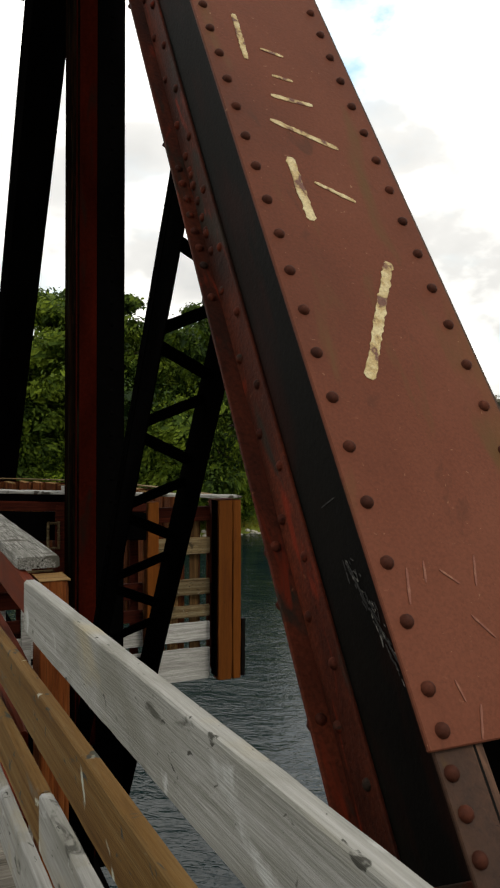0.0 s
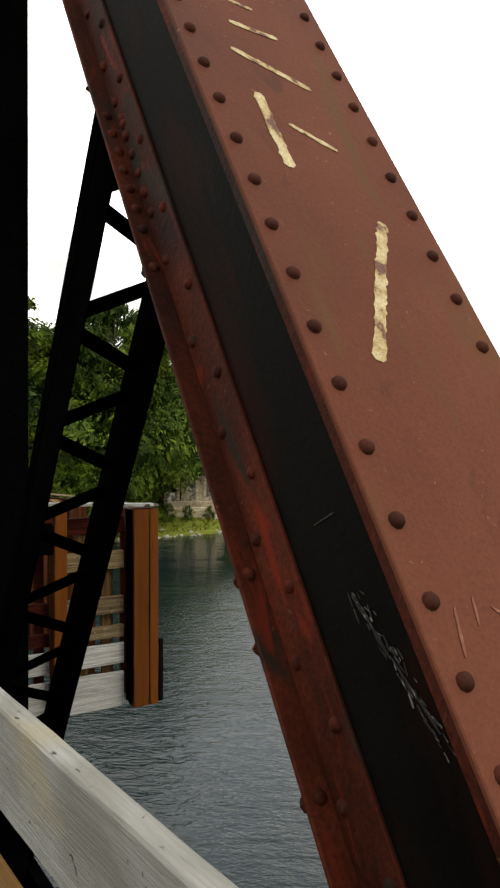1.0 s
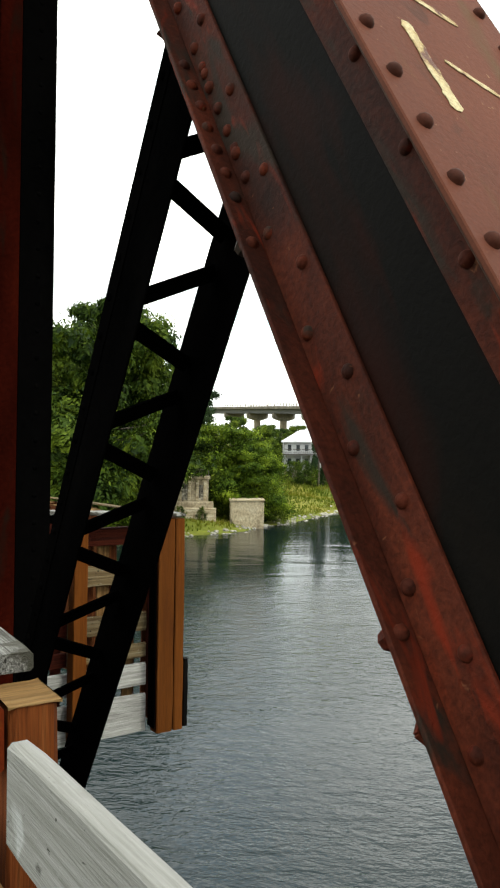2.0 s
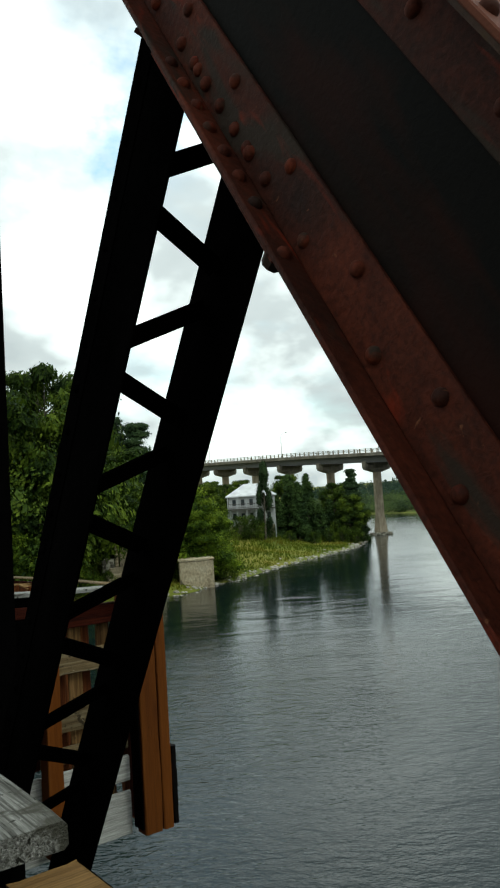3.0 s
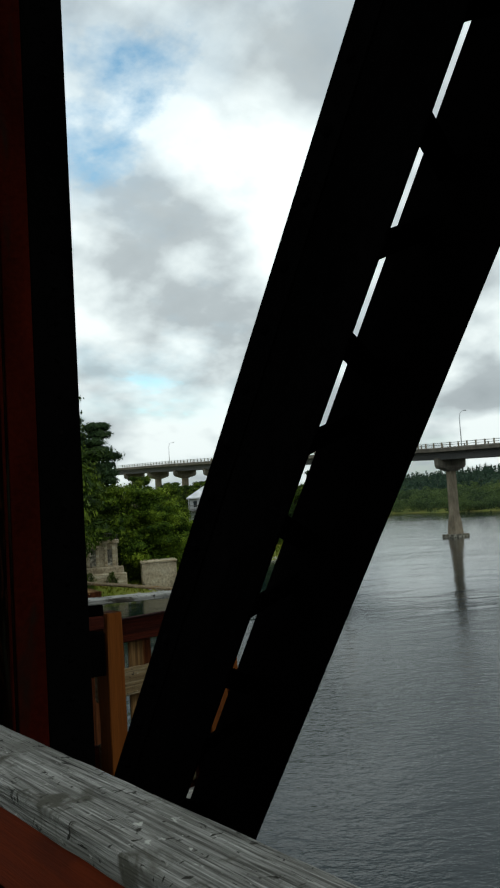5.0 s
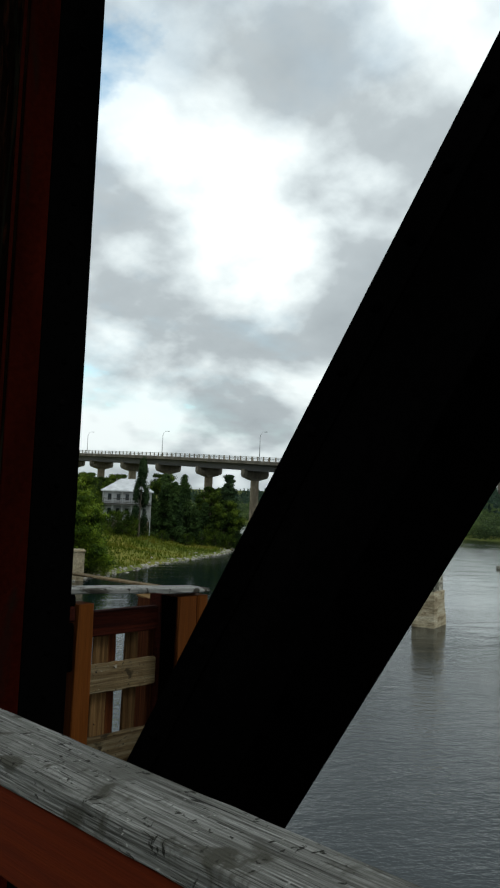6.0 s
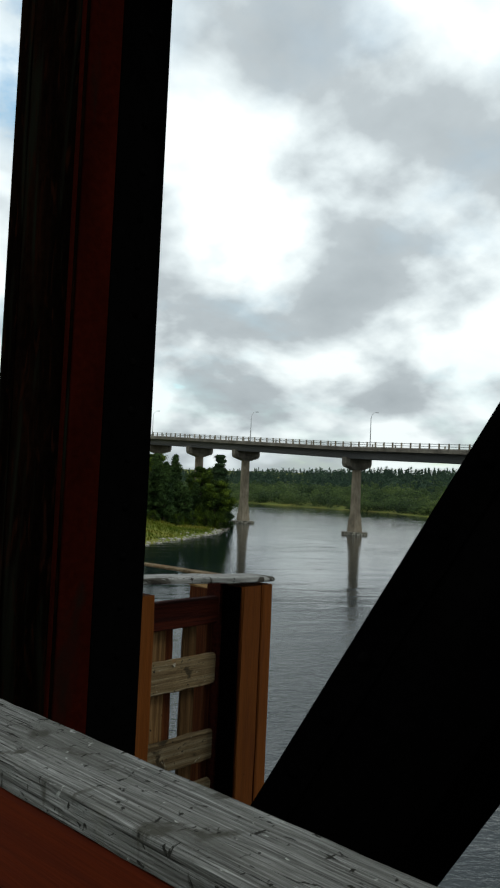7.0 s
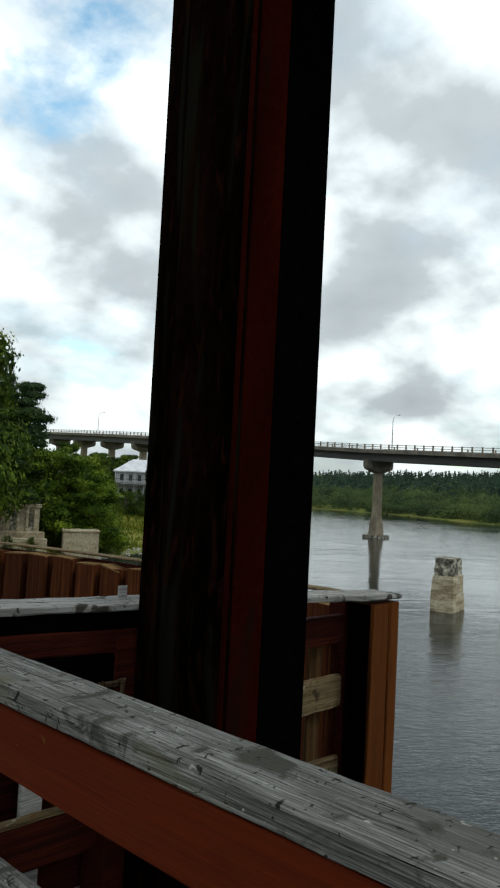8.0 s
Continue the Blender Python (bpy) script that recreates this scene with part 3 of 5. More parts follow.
# ---- old truss bridge ----
def end_post():
    """Inclined end post: cover plate, two webs, flange angles, rivets, painted marks. Local x, n, s are world x, depth, length."""
    X0, N0, S0 = 1.92, -1.28, -2.0
    t = thing("end_post", "oxide-red riveted steel end post with graffiti on its cover plate", "bridge post", member_frame(-32.48, X0, N0 + 0.021, S0))
    top = 9.2
    B = lambda x0, x1, n0, n1, s0, s1, bv=0.003: boxed(x0 - X0, x1 - X0, n0 - N0, n1 - N0, s0 - S0, s1 - S0, bevel=bv)
    part("cover_plate", B(1.558, 2.158, -1.598, -1.584, 0.124, top), M_OXIDE, t, "oxide-red painted cover plate")
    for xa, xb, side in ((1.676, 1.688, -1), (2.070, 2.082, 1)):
        part("web_plate", B(xa, xb, -1.584, -1.010, -2.0, top), M_SHADED_GRIME, t, "grimy web plate, blackened for its shade")
        xo = xa if side < 0 else xb

        def strip(name, dx0, dx1, n0, n1, s0, s1, mat, label=""):
            a, b = sorted((xo + side * dx0, xo + side * dx1))
            part(name, B(a, b, n0, n1, s0, s1), mat, t, label)
        strip("angle_leg", -0.03, 0.1, -1.5835, -1.571, -2.0, top, M_STRIP, "dull brown worn angle leg")
        strip("angle_leg", 0.0, 0.012, -1.57, -1.445, -2.0, top, M_RUST, "dark red angle leg under the cover")
        strip("angle_leg", 0.0, 0.013, -1.170, -1.024, -2.0, top, M_RUST, "red angle leg with flaking paint")
        strip("angle_leg", 0.0, 0.077, -1.0235, -1.0095, -2.0, top, M_RUST, "rusty outstanding flange leg")
    # stay plates and lacing on the open underside
    for s0 in (-1.6, 1.885, 5.6):
        part("stay_plate", B(1.606, 2.15, -1.009, -0.999, s0, s0 + 0.8), M_RUST, t)
    k, s = 0, -0.9
    while s < 5.0:
        if not 0.9 < s < 2.7:
            bm = bmesh.new()
            a, b = (1.639, 2.117) if k % 2 else (2.117, 1.639)
            ln = math.hypot(b - a, 0.52)
            rot = Matrix.Translation(((a + b) / 2 - X0, -1.0025 - N0, s + 0.26 - S0)) @ Matrix.Rotation(math.atan2(b - a, 0.52), 4, "Y")
            box(bm, -0.032, 0.032, -0.006, 0.006, -ln / 2 - 0.03, ln / 2 + 0.03, m=rot)
            part("lacing_bar", bm, M_RUST, t)
        s += 0.527
        k += 1
    riv, riv2 = dome_mesh("rivet", 0.0185, 0.017, M_RIVET), dome_mesh("rivet", 0.0185, 0.015, M_RUST)
    rnd = random.Random(5)
    j = lambda: rnd.uniform(-0.003, 0.003)
    put = lambda me, x, n, s, up: stud("rivet", me, t, Matrix.Translation((x - X0 + j(), n - N0, s - S0 + j())) @ up)
    rows = [0.706, 0.544, 0.404, 0.249] + [0.163 - 0.083 * k for k in range(16)] + [0.869 + 0.1517 * k for k in range(24)]
    for k, s in enumerate(rows):
        for x, ds in ((1.602, 0.0), (2.105, -0.012)):
            put(riv, x, -1.598 if s > 0.124 else -1.5835, s + ds, UP_Y)
        if k % 2:
            put(riv2, 1.664, -1.508, s + 0.06, UP_X)
    s = 0.773 - 0.3205 * 5
    while s < 4.2:
        put(riv2, 1.663, -1.130, s, UP_X)
        put(riv2, 1.663, -1.060, s - 0.158, UP_X)
        s += 0.3205
    for s in (0.33, 0.86, 1.894):
        put(riv2, 1.632, -1.0235, s, UP_Y)
    s = 2.06
    while s < 2.7:
        put(riv2, 1.632, -1.0235, s, UP_Y)
        put(riv2, 1.663, -1.060, s + 0.045, UP_X)
        s += 0.092
    for s in (0.325, 0.86, 1.91):
        bm = bmesh.new()
        bmesh.ops.create_cone(bm, cap_ends=True, segments=8, radius1=0.03, radius2=0.022, depth=0.035,
                              matrix=Matrix.Translation((1.632 - X0, -0.993 - N0, s - S0)) @ Matrix.Rotation(radians(-90), 4, "X"))
        part("bolt_head", bm, M_RUST, t)
    part("gusset_plate", B(1.652, 1.663, -1.56, -1.04, -2.0, -0.12), M_RUST, t)
    # painted marks on the cover plate: worn bars
    for x0, s0, x1, s1, w in ((1.78, 2.83, 1.765, 2.54, 0.03), (1.82, 2.345, 2.0, 2.33, 0.028), (1.775, 2.2, 2.04, 2.1, 0.03),
                              (1.80, 2.01, 1.80, 1.71, 0.045), (2.055, 1.56, 1.80, 1.09, 0.045),
                              (1.87, 1.9, 2.02, 1.83, 0.022), (1.85, 2.63, 1.95, 2.61, 0.02), (1.86, 2.47, 1.95, 2.46, 0.02)):
        x0, x1 = (1.602 + (x - 1.645) * 0.908 for x in (x0, x1))
        bm = bmesh.new()
        ln = math.hypot(x1 - x0, s1 - s0)
        rot = Matrix.Translation(((x0 + x1) / 2 - X0, -1.599 - N0, (s0 + s1) / 2 - S0)) @ Matrix.Rotation(math.atan2(x1 - x0, s1 - s0), 4, "Y")
        ragged_bar(bm, w * 0.8, ln, rot, rnd)
        part("paint_bar", bm, M_CHALK, t, "worn cream paint mark")
    for x0, s0, x1, s1, w in ((1.70, 0.53, 1.675, 0.44, 0.014), (1.76, 0.545, 1.745, 0.49, 0.012), (1.80, 0.52, 1.85, 0.48, 0.012), (1.85, 0.40, 1.90, 0.34, 0.012),
                              (1.73, 0.26, 1.74, 0.21, 0.01), (1.78, 0.2, 1.75, 0.13, 0.012), (1.93, 0.55, 1.90, 0.47, 0.012)):
        x0, x1 = (1.602 + (x - 1.645) * 0.908 for x in (x0, x1))
        bm = bmesh.new()
        ln = math.hypot(x1 - x0, s1 - s0)
        rot = Matrix.Translation(((x0 + x1) / 2 - X0, -1.599 - N0, (s0 + s1) / 2 - S0)) @ Matrix.Rotation(math.atan2(x1 - x0, s1 - s0), 4, "Y")
        ragged_bar(bm, w * 0.5, ln, rot, rnd)
        part("chalk_bar", bm, M_CHALK_FAINT, t, "faint chalk mark")
    scratches = [(-1.325, 0.67, -1.36, 0.52, 0.007), (-1.365, 0.52, -1.42, 0.35, 0.006), (-1.28, 0.86, -1.36, 0.85, 0.004)]
    for k in range(70):
        f = rnd.random()
        n0, s0 = -1.325 - 0.1 * f + rnd.gauss(0, 0.012), 0.68 - 0.35 * f + rnd.gauss(0, 0.015)
        a, ln = rnd.gauss(0.28, 0.25), rnd.uniform(0.008, 0.035)
        scratches.append((n0, s0, n0 - ln * math.sin(a), s0 - ln * math.cos(a), rnd.uniform(0.0015, 0.0055)))
    for k, (n0, s0, n1, s1, w) in enumerate(scratches):
        bm = bmesh.new()
        ln = math.hypot(n1 - n0, s1 - s0)
        rot = Matrix.Translation((1.6745 - 0.00004 * k - X0, (n0 + n1) / 2 - N0, (s0 + s1) / 2 - S0)) @ Matrix.Rotation(-math.atan2(n1 - n0, s1 - s0), 4, "X") @ Matrix.Rotation(radians(-90), 4, "Z")
        ragged_bar(bm, w, ln, rot, rnd)
        part("scuff", bm, M_SCUFF, t, "white scuff mark")
    return t


def ragged_bar(bm, w, ln, m, rnd):
    """A thin brushed bar, w wide and ln long, with uneven edges, lying in its local xz plane."""
    k = max(5, int(ln / 0.012))
    a, b = [], []
    for i in range(k + 1):
        z = -ln / 2 + ln * i / k
        f = 0.5 if i in (0, k) else 1.0
        a.append(bm.verts.new(m @ Vector((-w / 2 * f * rnd.uniform(0.75, 1.15), -0.0012, z))))
        b.append(bm.verts.new(m @ Vector((w / 2 * f * rnd.uniform(0.75, 1.15), -0.0012, z))))
    for i in range(k):
        bm.faces.new((a[i], b[i], b[i + 1], a[i + 1]))
    r = bmesh.ops.extrude_face_region(bm, geom=bm.faces[:])
    d = m.to_3x3() @ Vector((0, 0.0012, 0))
    bmesh.ops.translate(bm, vec=d, verts=[v for v in r["geom"] if isinstance(v, bmesh.types.BMVert)])
    bmesh.ops.recalc_face_normals(bm, faces=bm.faces)


def laced_strut(name, label, angle, x0, x1, n0, n1, s0, s1, mats, phase, half, lace_from=None, lace_to=None, rivets=True, skew=0.0):
    """Two channels, webs across the bridge, laced on the lower face."""
    X0, N0 = (x0 + x1) / 2, (n0 + n1) / 2
    t = thing(name, label, "bridge strut", member_frame(angle, X0, N0, s0))
    B = lambda a, b, c, d, e, f: boxed(a - X0, b - X0, c - N0, d - N0, e - s0, f - s0, bevel=0.003)
    for xo, side in ((x0, 1), (x1, -1)):
        lo, hi = sorted((xo, xo + side * 0.010))
        part("web_plate", B(lo, hi, n0 + (skew if side == 1 else 0), n1 - (0 if side == 1 else skew * 0.5), s0, s1), mats[0], t)
        # a narrow strip riveted down the side of the web
        if side == 1:
            part("edge_angle", B(xo - 0.004, xo - 0.0005, n1 - 0.09, n1 - 0.002, s0, s1), mats[1], t)
            me = dome_mesh("rivet", 0.016, 0.010, mats[1], 8)
            s = s0 + 0.3
            while rivets and s < min(s1, s0 + 6):
                stud("rivet", me, t, Matrix.Translation((xo - 0.006 - X0, n1 - 0.045 - N0, s - s0)) @ UP_X)
                s += 0.16
    # lacing bars between the webs
    s, k = phase, 0
    xa, xb = x0 + 0.0125, x1 - 0.0125
    wide, mid = xb - xa + 0.19, n0 + 0.66 * (n1 - n0)
    while half and s + half < (lace_to or s1):
        if s > (lace_from or s0):
            f0, f1 = 0.05 / wide, (0.05 + xb - xa) / wide
            if k % 2:
                f0, f1 = 1 - f0, 1 - f1
            p, q = (xa, s + half * f0), (xb, s + half * f1)
            ln = math.dist(p, q)
            rot = Matrix.Translation(((xa + xb) / 2 - X0, mid - N0, (p[1] + q[1]) / 2 - s0)) @ Matrix.Rotation(math.atan2(q[0] - p[0], q[1] - p[1]), 4, "Y")
            bm = bmesh.new()
            box(bm, -0.033, 0.033, -0.0055, 0.0055, -ln / 2, ln / 2, m=rot)
            part("lacing_bar", bm, mats[0], t)
        s += half
        k += 1
    return t


def truss():
    end_post()
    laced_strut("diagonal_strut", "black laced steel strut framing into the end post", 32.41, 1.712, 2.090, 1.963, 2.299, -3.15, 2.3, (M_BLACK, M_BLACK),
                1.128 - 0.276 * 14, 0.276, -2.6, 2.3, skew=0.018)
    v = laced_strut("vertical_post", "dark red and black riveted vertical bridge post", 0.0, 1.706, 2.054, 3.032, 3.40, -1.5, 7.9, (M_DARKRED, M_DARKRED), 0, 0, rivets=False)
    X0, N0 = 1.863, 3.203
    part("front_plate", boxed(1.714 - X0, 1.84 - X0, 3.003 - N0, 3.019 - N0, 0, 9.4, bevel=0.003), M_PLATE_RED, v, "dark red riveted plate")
    rv = dome_mesh("rivet", 0.014, 0.007, M_BLACK, 8)
    for k in range(40):
        stud("rivet", rv, v, Matrix.Translation((1.95 - X0, 3.006 - N0, 0.9 + k * 0.16)) @ UP_Y)
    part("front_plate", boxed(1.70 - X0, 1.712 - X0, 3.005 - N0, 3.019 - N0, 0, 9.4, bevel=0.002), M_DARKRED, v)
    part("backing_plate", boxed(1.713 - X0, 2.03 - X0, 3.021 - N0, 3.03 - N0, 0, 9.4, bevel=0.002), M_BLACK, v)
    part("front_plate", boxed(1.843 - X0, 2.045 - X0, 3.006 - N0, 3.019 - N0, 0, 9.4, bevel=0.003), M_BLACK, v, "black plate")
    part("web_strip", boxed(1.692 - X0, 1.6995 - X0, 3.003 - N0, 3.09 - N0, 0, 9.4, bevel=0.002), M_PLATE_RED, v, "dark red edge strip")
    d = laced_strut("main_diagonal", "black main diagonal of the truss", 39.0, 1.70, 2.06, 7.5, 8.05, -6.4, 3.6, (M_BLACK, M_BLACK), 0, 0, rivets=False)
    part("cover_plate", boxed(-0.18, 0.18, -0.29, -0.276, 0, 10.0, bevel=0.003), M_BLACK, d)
    g = thing("joint_gusset", "black gusset plate at the foot of the post", "bridge plate", Matrix.Translation((1.69, 3.1, -1.5)))
    part("plate", boxed(0.0, 0.008, -0.75, 0.8, 0.0, 1.0, bevel=0.002), M_BLACK, g)
    for name, label, z0, z1, y0, y1 in (("bottom_chord", "black riveted bottom chord below the deck", -1.55, -1.15, -6.0, 16.0), ("top_chord", "black riveted top chord", 7.7, 8.2, 3.0, 8.6)):
        c = thing(name, label, "bridge chord", Matrix.Translation((1.89, y0, z0)))
        for xa in (-0.2, 0.188):
            part("web_plate", boxed(xa, xa + 0.012, 0, y1 - y0, 0, z1 - z0, bevel=0.003), M_BLACK, c)
            part("flange", box(boxed(xa - 0.03, xa + 0.05, 0, y1 - y0, z1 - z0, z1 - z0 + 0.012, bevel=0.003), xa - 0.03, xa + 0.05, 0, y1 - y0, -0.012, 0, bevel=0.003), M_BLACK, c)
    for y in (-2.2, 3.2, 9.5):
        c = thing("floor_beam", "black steel floor beam carrying the deck", "bridge beam", Matrix.Translation((0, y, -1.1)), "floor beams")
        part("web_plate", boxed(-2.6, 1.68, -0.008, 0.008, 0.015, 0.835, bevel=0.002), M_BLACK, c)
        for z in (0.0, 0.835):
            part("flange", boxed(-2.6, 1.68, -0.12, 0.12, z, z + 0.015, bevel=0.002), M_BLACK, c)
    for x in (-1.6, -0.5, 0.6):
        s = thing("stringer", "black steel stringer under the planks", "bridge beam", Matrix.Translation((x, 4, -0.25)), "stringers")
        part("web_plate", boxed(-0.008, 0.008, -10, 12, 0.0, 0.2, bevel=0.002), M_BLACK, s)


truss()


# ---- wooden guardrail along the walkway ----
def guardrail():
    g = thing("guardrail", "weathered wooden guardrail with grey cap and red-brown rail along the walkway", "railing", Matrix.Translation((0.95, 0.0, 0.0)))
    D = 0.95
    part("cap_rail", plank(0.9 - D, 1.037 - D, 0.0, 4.9, 1.178, 1.22, 1, 0.0008, 90, 0.003, 1), M_CAP, g, "weathered grey cap board with cracks")
    part("cap_rail", plank(0.9 - D, 1.037 - D, 4.905, 9.5, 1.178, 1.22, 1, 0.0018, 40, 0.005, 2), M_CAP, g, "weathered grey cap board with cracks")
    part("top_rail", plank(0.905 - D, 0.943 - D, -0.15, 9.5, 1.05, 1.176, 1, 0.002, 30, 0.005, 3), M_RAIL_RED, g, "red-brown stained rail")
    part("lower_rail", plank(0.905 - D, 0.943 - D, 2.405, 9.5, 0.765, 0.895, 1, 0.002, 40, 0.005, 8), M_CAP, g, "weathered grey lower rail")
    part("lower_rail", plank(0.905 - D, 0.943 - D, 0.01, 2.4, 0.765, 0.895, 1, 0.002, 20, 0.005, 4), M_RAIL_RED, g)
    for k, (z0, z1) in enumerate(((0.50, 0.66), (0.22, 0.38))):
        part("lower_rail", plank(0.905 - D, 0.943 - D, 0.01, 9.5, z0, z1, 1, 0.002, 20, 0.005, 4 + k), M_RAIL_RED, g)
    p = part("post", plank(0.945 - D, 1.043 - D, -0.152, -0.006, -0.2, 1.161, 2, 0.003, 10, 0.006, 20), M_POST, g, "orange-brown square end post")
    part("post_top", plank(0.946 - D, 1.042 - D, -0.151, -0.007, 1.161, 1.166, 0, 0.001, 6, 0.002, 24), M_POST_TOP, p, "bare sawn post top")
    for k, y in enumerate((5.6, 8.2)):
        p = part("post", plank(1.012 - D, 1.155 - D, y, y + 0.15, -0.2, 1.09, 2, 0.003, 10, 0.008, 21 + k), M_POST, g, "orange-brown square post")
        part("post_top", boxed(1.02 - D, 1.147 - D, y + 0.008, y + 0.142, 1.09, 1.094), M_POST_TOP, p)
        part("spacer_block", boxed(0.944 - D, 1.01 - D, y + 0.02, y + 0.13, 0.98, 1.17, bevel=0.004), M_RAIL_RED, g)
    return g


def board_fence():
    """Pale boards that lead up to the capped rail, slightly askew to it."""
    m = Matrix.Translation((0.8485, -0.3, 0.0)) @ Matrix.Rotation(radians(2.0), 4, "Z") @ Matrix.Rotation(radians(-0.5), 4, "X")
    g = thing("board_fence", "open board fence of pale and tan weathered planks", "fence", m)
    for k, (z0, z1, y0, mat, lab) in enumerate(((1.087, 1.2265, -0.18, M_BOARD_PALE, "pale grey worn top board"), (0.845, 0.98, 0.9, M_BOARD_TAN, "tan worn board"),
                                                (0.605, 0.745, -0.38, M_BOARD_PALE, "pale board"), (0.36, 0.52, 0.5, M_BOARD_PALE, "pale board"))):
        part("board", plank(0.0, 0.036, -3.6, y0, z0, z1, 1, 0.0006, 60, 0.003, 40 + k), mat, g, lab)
    part("board", plank(0.0, 0.036, -0.376, 0.8, 0.607, 0.748, 1, 0.0006, 40, 0.004, 47), M_BOARD_TAN, g, "tan worn board")
    for k, y in enumerate((-2.2, -3.5)):
        part("post", plank(0.046, 0.186, y, y + 0.14, -0.2, 1.05, 2, 0.003, 8, 0.008, 60 + k), M_POST, g, "orange-brown square post")
    return g


guardrail()
board_fence()


# ---- timber platform fence outside the truss ----
def platform_front():
    g = thing("platform_fence", "timber fence of orange posts and tan slats under a grey cap", "fence", Matrix.Translation((3.072, 3.5, -0.385)))
    O = Vector((3.06, 3.5, -0.38))
    P = lambda name, x0, x1, y0, y1, z0, z1, ax, mat, seed, lab="", cuts=8: part(
        name, plank(x0 - O.x, x1 - O.x, y0 - O.y, y1 - O.y, z0 - O.z, z1 - O.z, ax, 0.003, cuts, 0.005, seed), mat, g, lab)
    cap = P("cap_board", 0.9, 3.16, 3.40, 3.57, 1.12, 1.152, 0, M_FENCE_CAP, 1, "grey cap board", 24)
    for v in cap.data.vertices:                  # the cap climbs a little towards the bridge
        v.co.z += 0.045 * max(0.0, 0.1 - v.co.x)
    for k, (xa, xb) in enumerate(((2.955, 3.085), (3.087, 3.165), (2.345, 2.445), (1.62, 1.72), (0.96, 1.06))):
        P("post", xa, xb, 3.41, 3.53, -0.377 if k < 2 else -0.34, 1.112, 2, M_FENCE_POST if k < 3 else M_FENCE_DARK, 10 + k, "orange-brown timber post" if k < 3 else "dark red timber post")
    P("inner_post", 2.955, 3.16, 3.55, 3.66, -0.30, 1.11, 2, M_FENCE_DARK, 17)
    # Thin black sheet added to stand for shade on the corner post's side.
    P("side_board", 2.935, 2.952, 3.415, 3.53, -0.34, 1.11, 2, M_BLACK, 18, "added black board for the corner post's shaded side")
    for k, (z0, z1) in enumerate(((0.655, 0.80), (0.315, 0.455), (0.13, 0.235))):
        P("slat", 2.36, 2.93, 3.54, 3.58, z0, z1, 0, M_FENCE_SLAT, 20 + k, "tan weathered slat", 14)
        if k:
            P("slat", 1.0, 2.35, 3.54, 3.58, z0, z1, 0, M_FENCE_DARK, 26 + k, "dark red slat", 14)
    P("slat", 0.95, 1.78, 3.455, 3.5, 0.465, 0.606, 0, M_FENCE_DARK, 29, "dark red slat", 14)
    P("slat_edge", 0.95, 1.78, 3.453, 3.502, 0.606, 0.615, 0, M_FENCE_SLAT, 28, "bleached upper edge of a slat", 14)
    for k, (xa, xb, za, zb, ax) in enumerate(((1.557, 1.582, 0.78, 0.99, 2), (1.637, 1.662, 0.78, 0.99, 2), (1.583, 1.636, 0.965, 0.99, 0), (1.583, 1.636, 0.78, 0.8, 0))):
        P("opening_frame", xa, xb, 3.395, 3.412, za, zb, ax, M_FENCE_SLAT, 92 + k, "bleached edge of a small square opening")
    for k, (z0, z1) in enumerate(((-0.07, 0.095), (-0.395, -0.12))):
        P("slat", 1.10, 2.93, 3.535, 3.575, z0, z1, 0, M_FENCE_SLAT_WHITE, 30 + k, "pale whitewashed slat", 14)
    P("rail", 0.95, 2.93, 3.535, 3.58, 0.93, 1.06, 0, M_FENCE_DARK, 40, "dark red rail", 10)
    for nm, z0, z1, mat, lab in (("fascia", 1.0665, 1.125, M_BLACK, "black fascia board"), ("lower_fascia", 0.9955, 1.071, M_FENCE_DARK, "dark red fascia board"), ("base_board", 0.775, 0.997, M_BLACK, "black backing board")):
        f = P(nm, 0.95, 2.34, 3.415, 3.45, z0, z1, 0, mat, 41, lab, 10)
        for v in f.data.vertices:
            v.co.z += 0.045 * max(0.0, 0.1 - v.co.x)
    part("tag", boxed(1.685 - O.x, 1.72 - O.x, 3.5 - O.y, 3.504 - O.y, 1.2 - O.z, 1.255 - O.z, bevel=0.001), M_FENCE_SLAT_WHITE, g, "small white tag")
    rnd = random.Random(8)
    for k, (x, w, y) in enumerate(((2.43, 0.135, 3.612), (2.57, 0.098, 3.585), (2.662, 0.072, 3.612), (2.762, 0.09, 3.585), (2.85, 0.025, 3.612), (2.922, 0.08, 3.6))):
        P("upright_board", x, x + w, y, y + 0.025, -0.30, 1.0, 2, M_FENCE_BOARD if y > 3.59 else M_FENCE_UPRIGHT, 70 + k, "dark brown upright board" if y > 3.59 else "tan upright board")
    x, k = 1.05, 0
    while x < 2.3:
        w = rnd.uniform(0.08, 0.1)
        P("upright_board", x, x + w, 3.585, 3.61, -0.30, 1.0, 2, M_FENCE_SLAT_WHITE if k % 3 == 1 else M_FENCE_DARK, 50 + k)
        x += w + rnd.uniform(0.05, 0.075)
        k += 1
    P("upright_board", 1.386, 1.469, 3.512, 3.533, -0.30, 0.95, 2, M_FENCE_SLAT_WHITE, 97, "pale bleached upright board")
    P("rub_strip", 3.17, 3.215, 3.43, 3.5, -0.37, 0.11, 2, M_SHADED_GRIME, 90, "black rubbing strip")
    return g


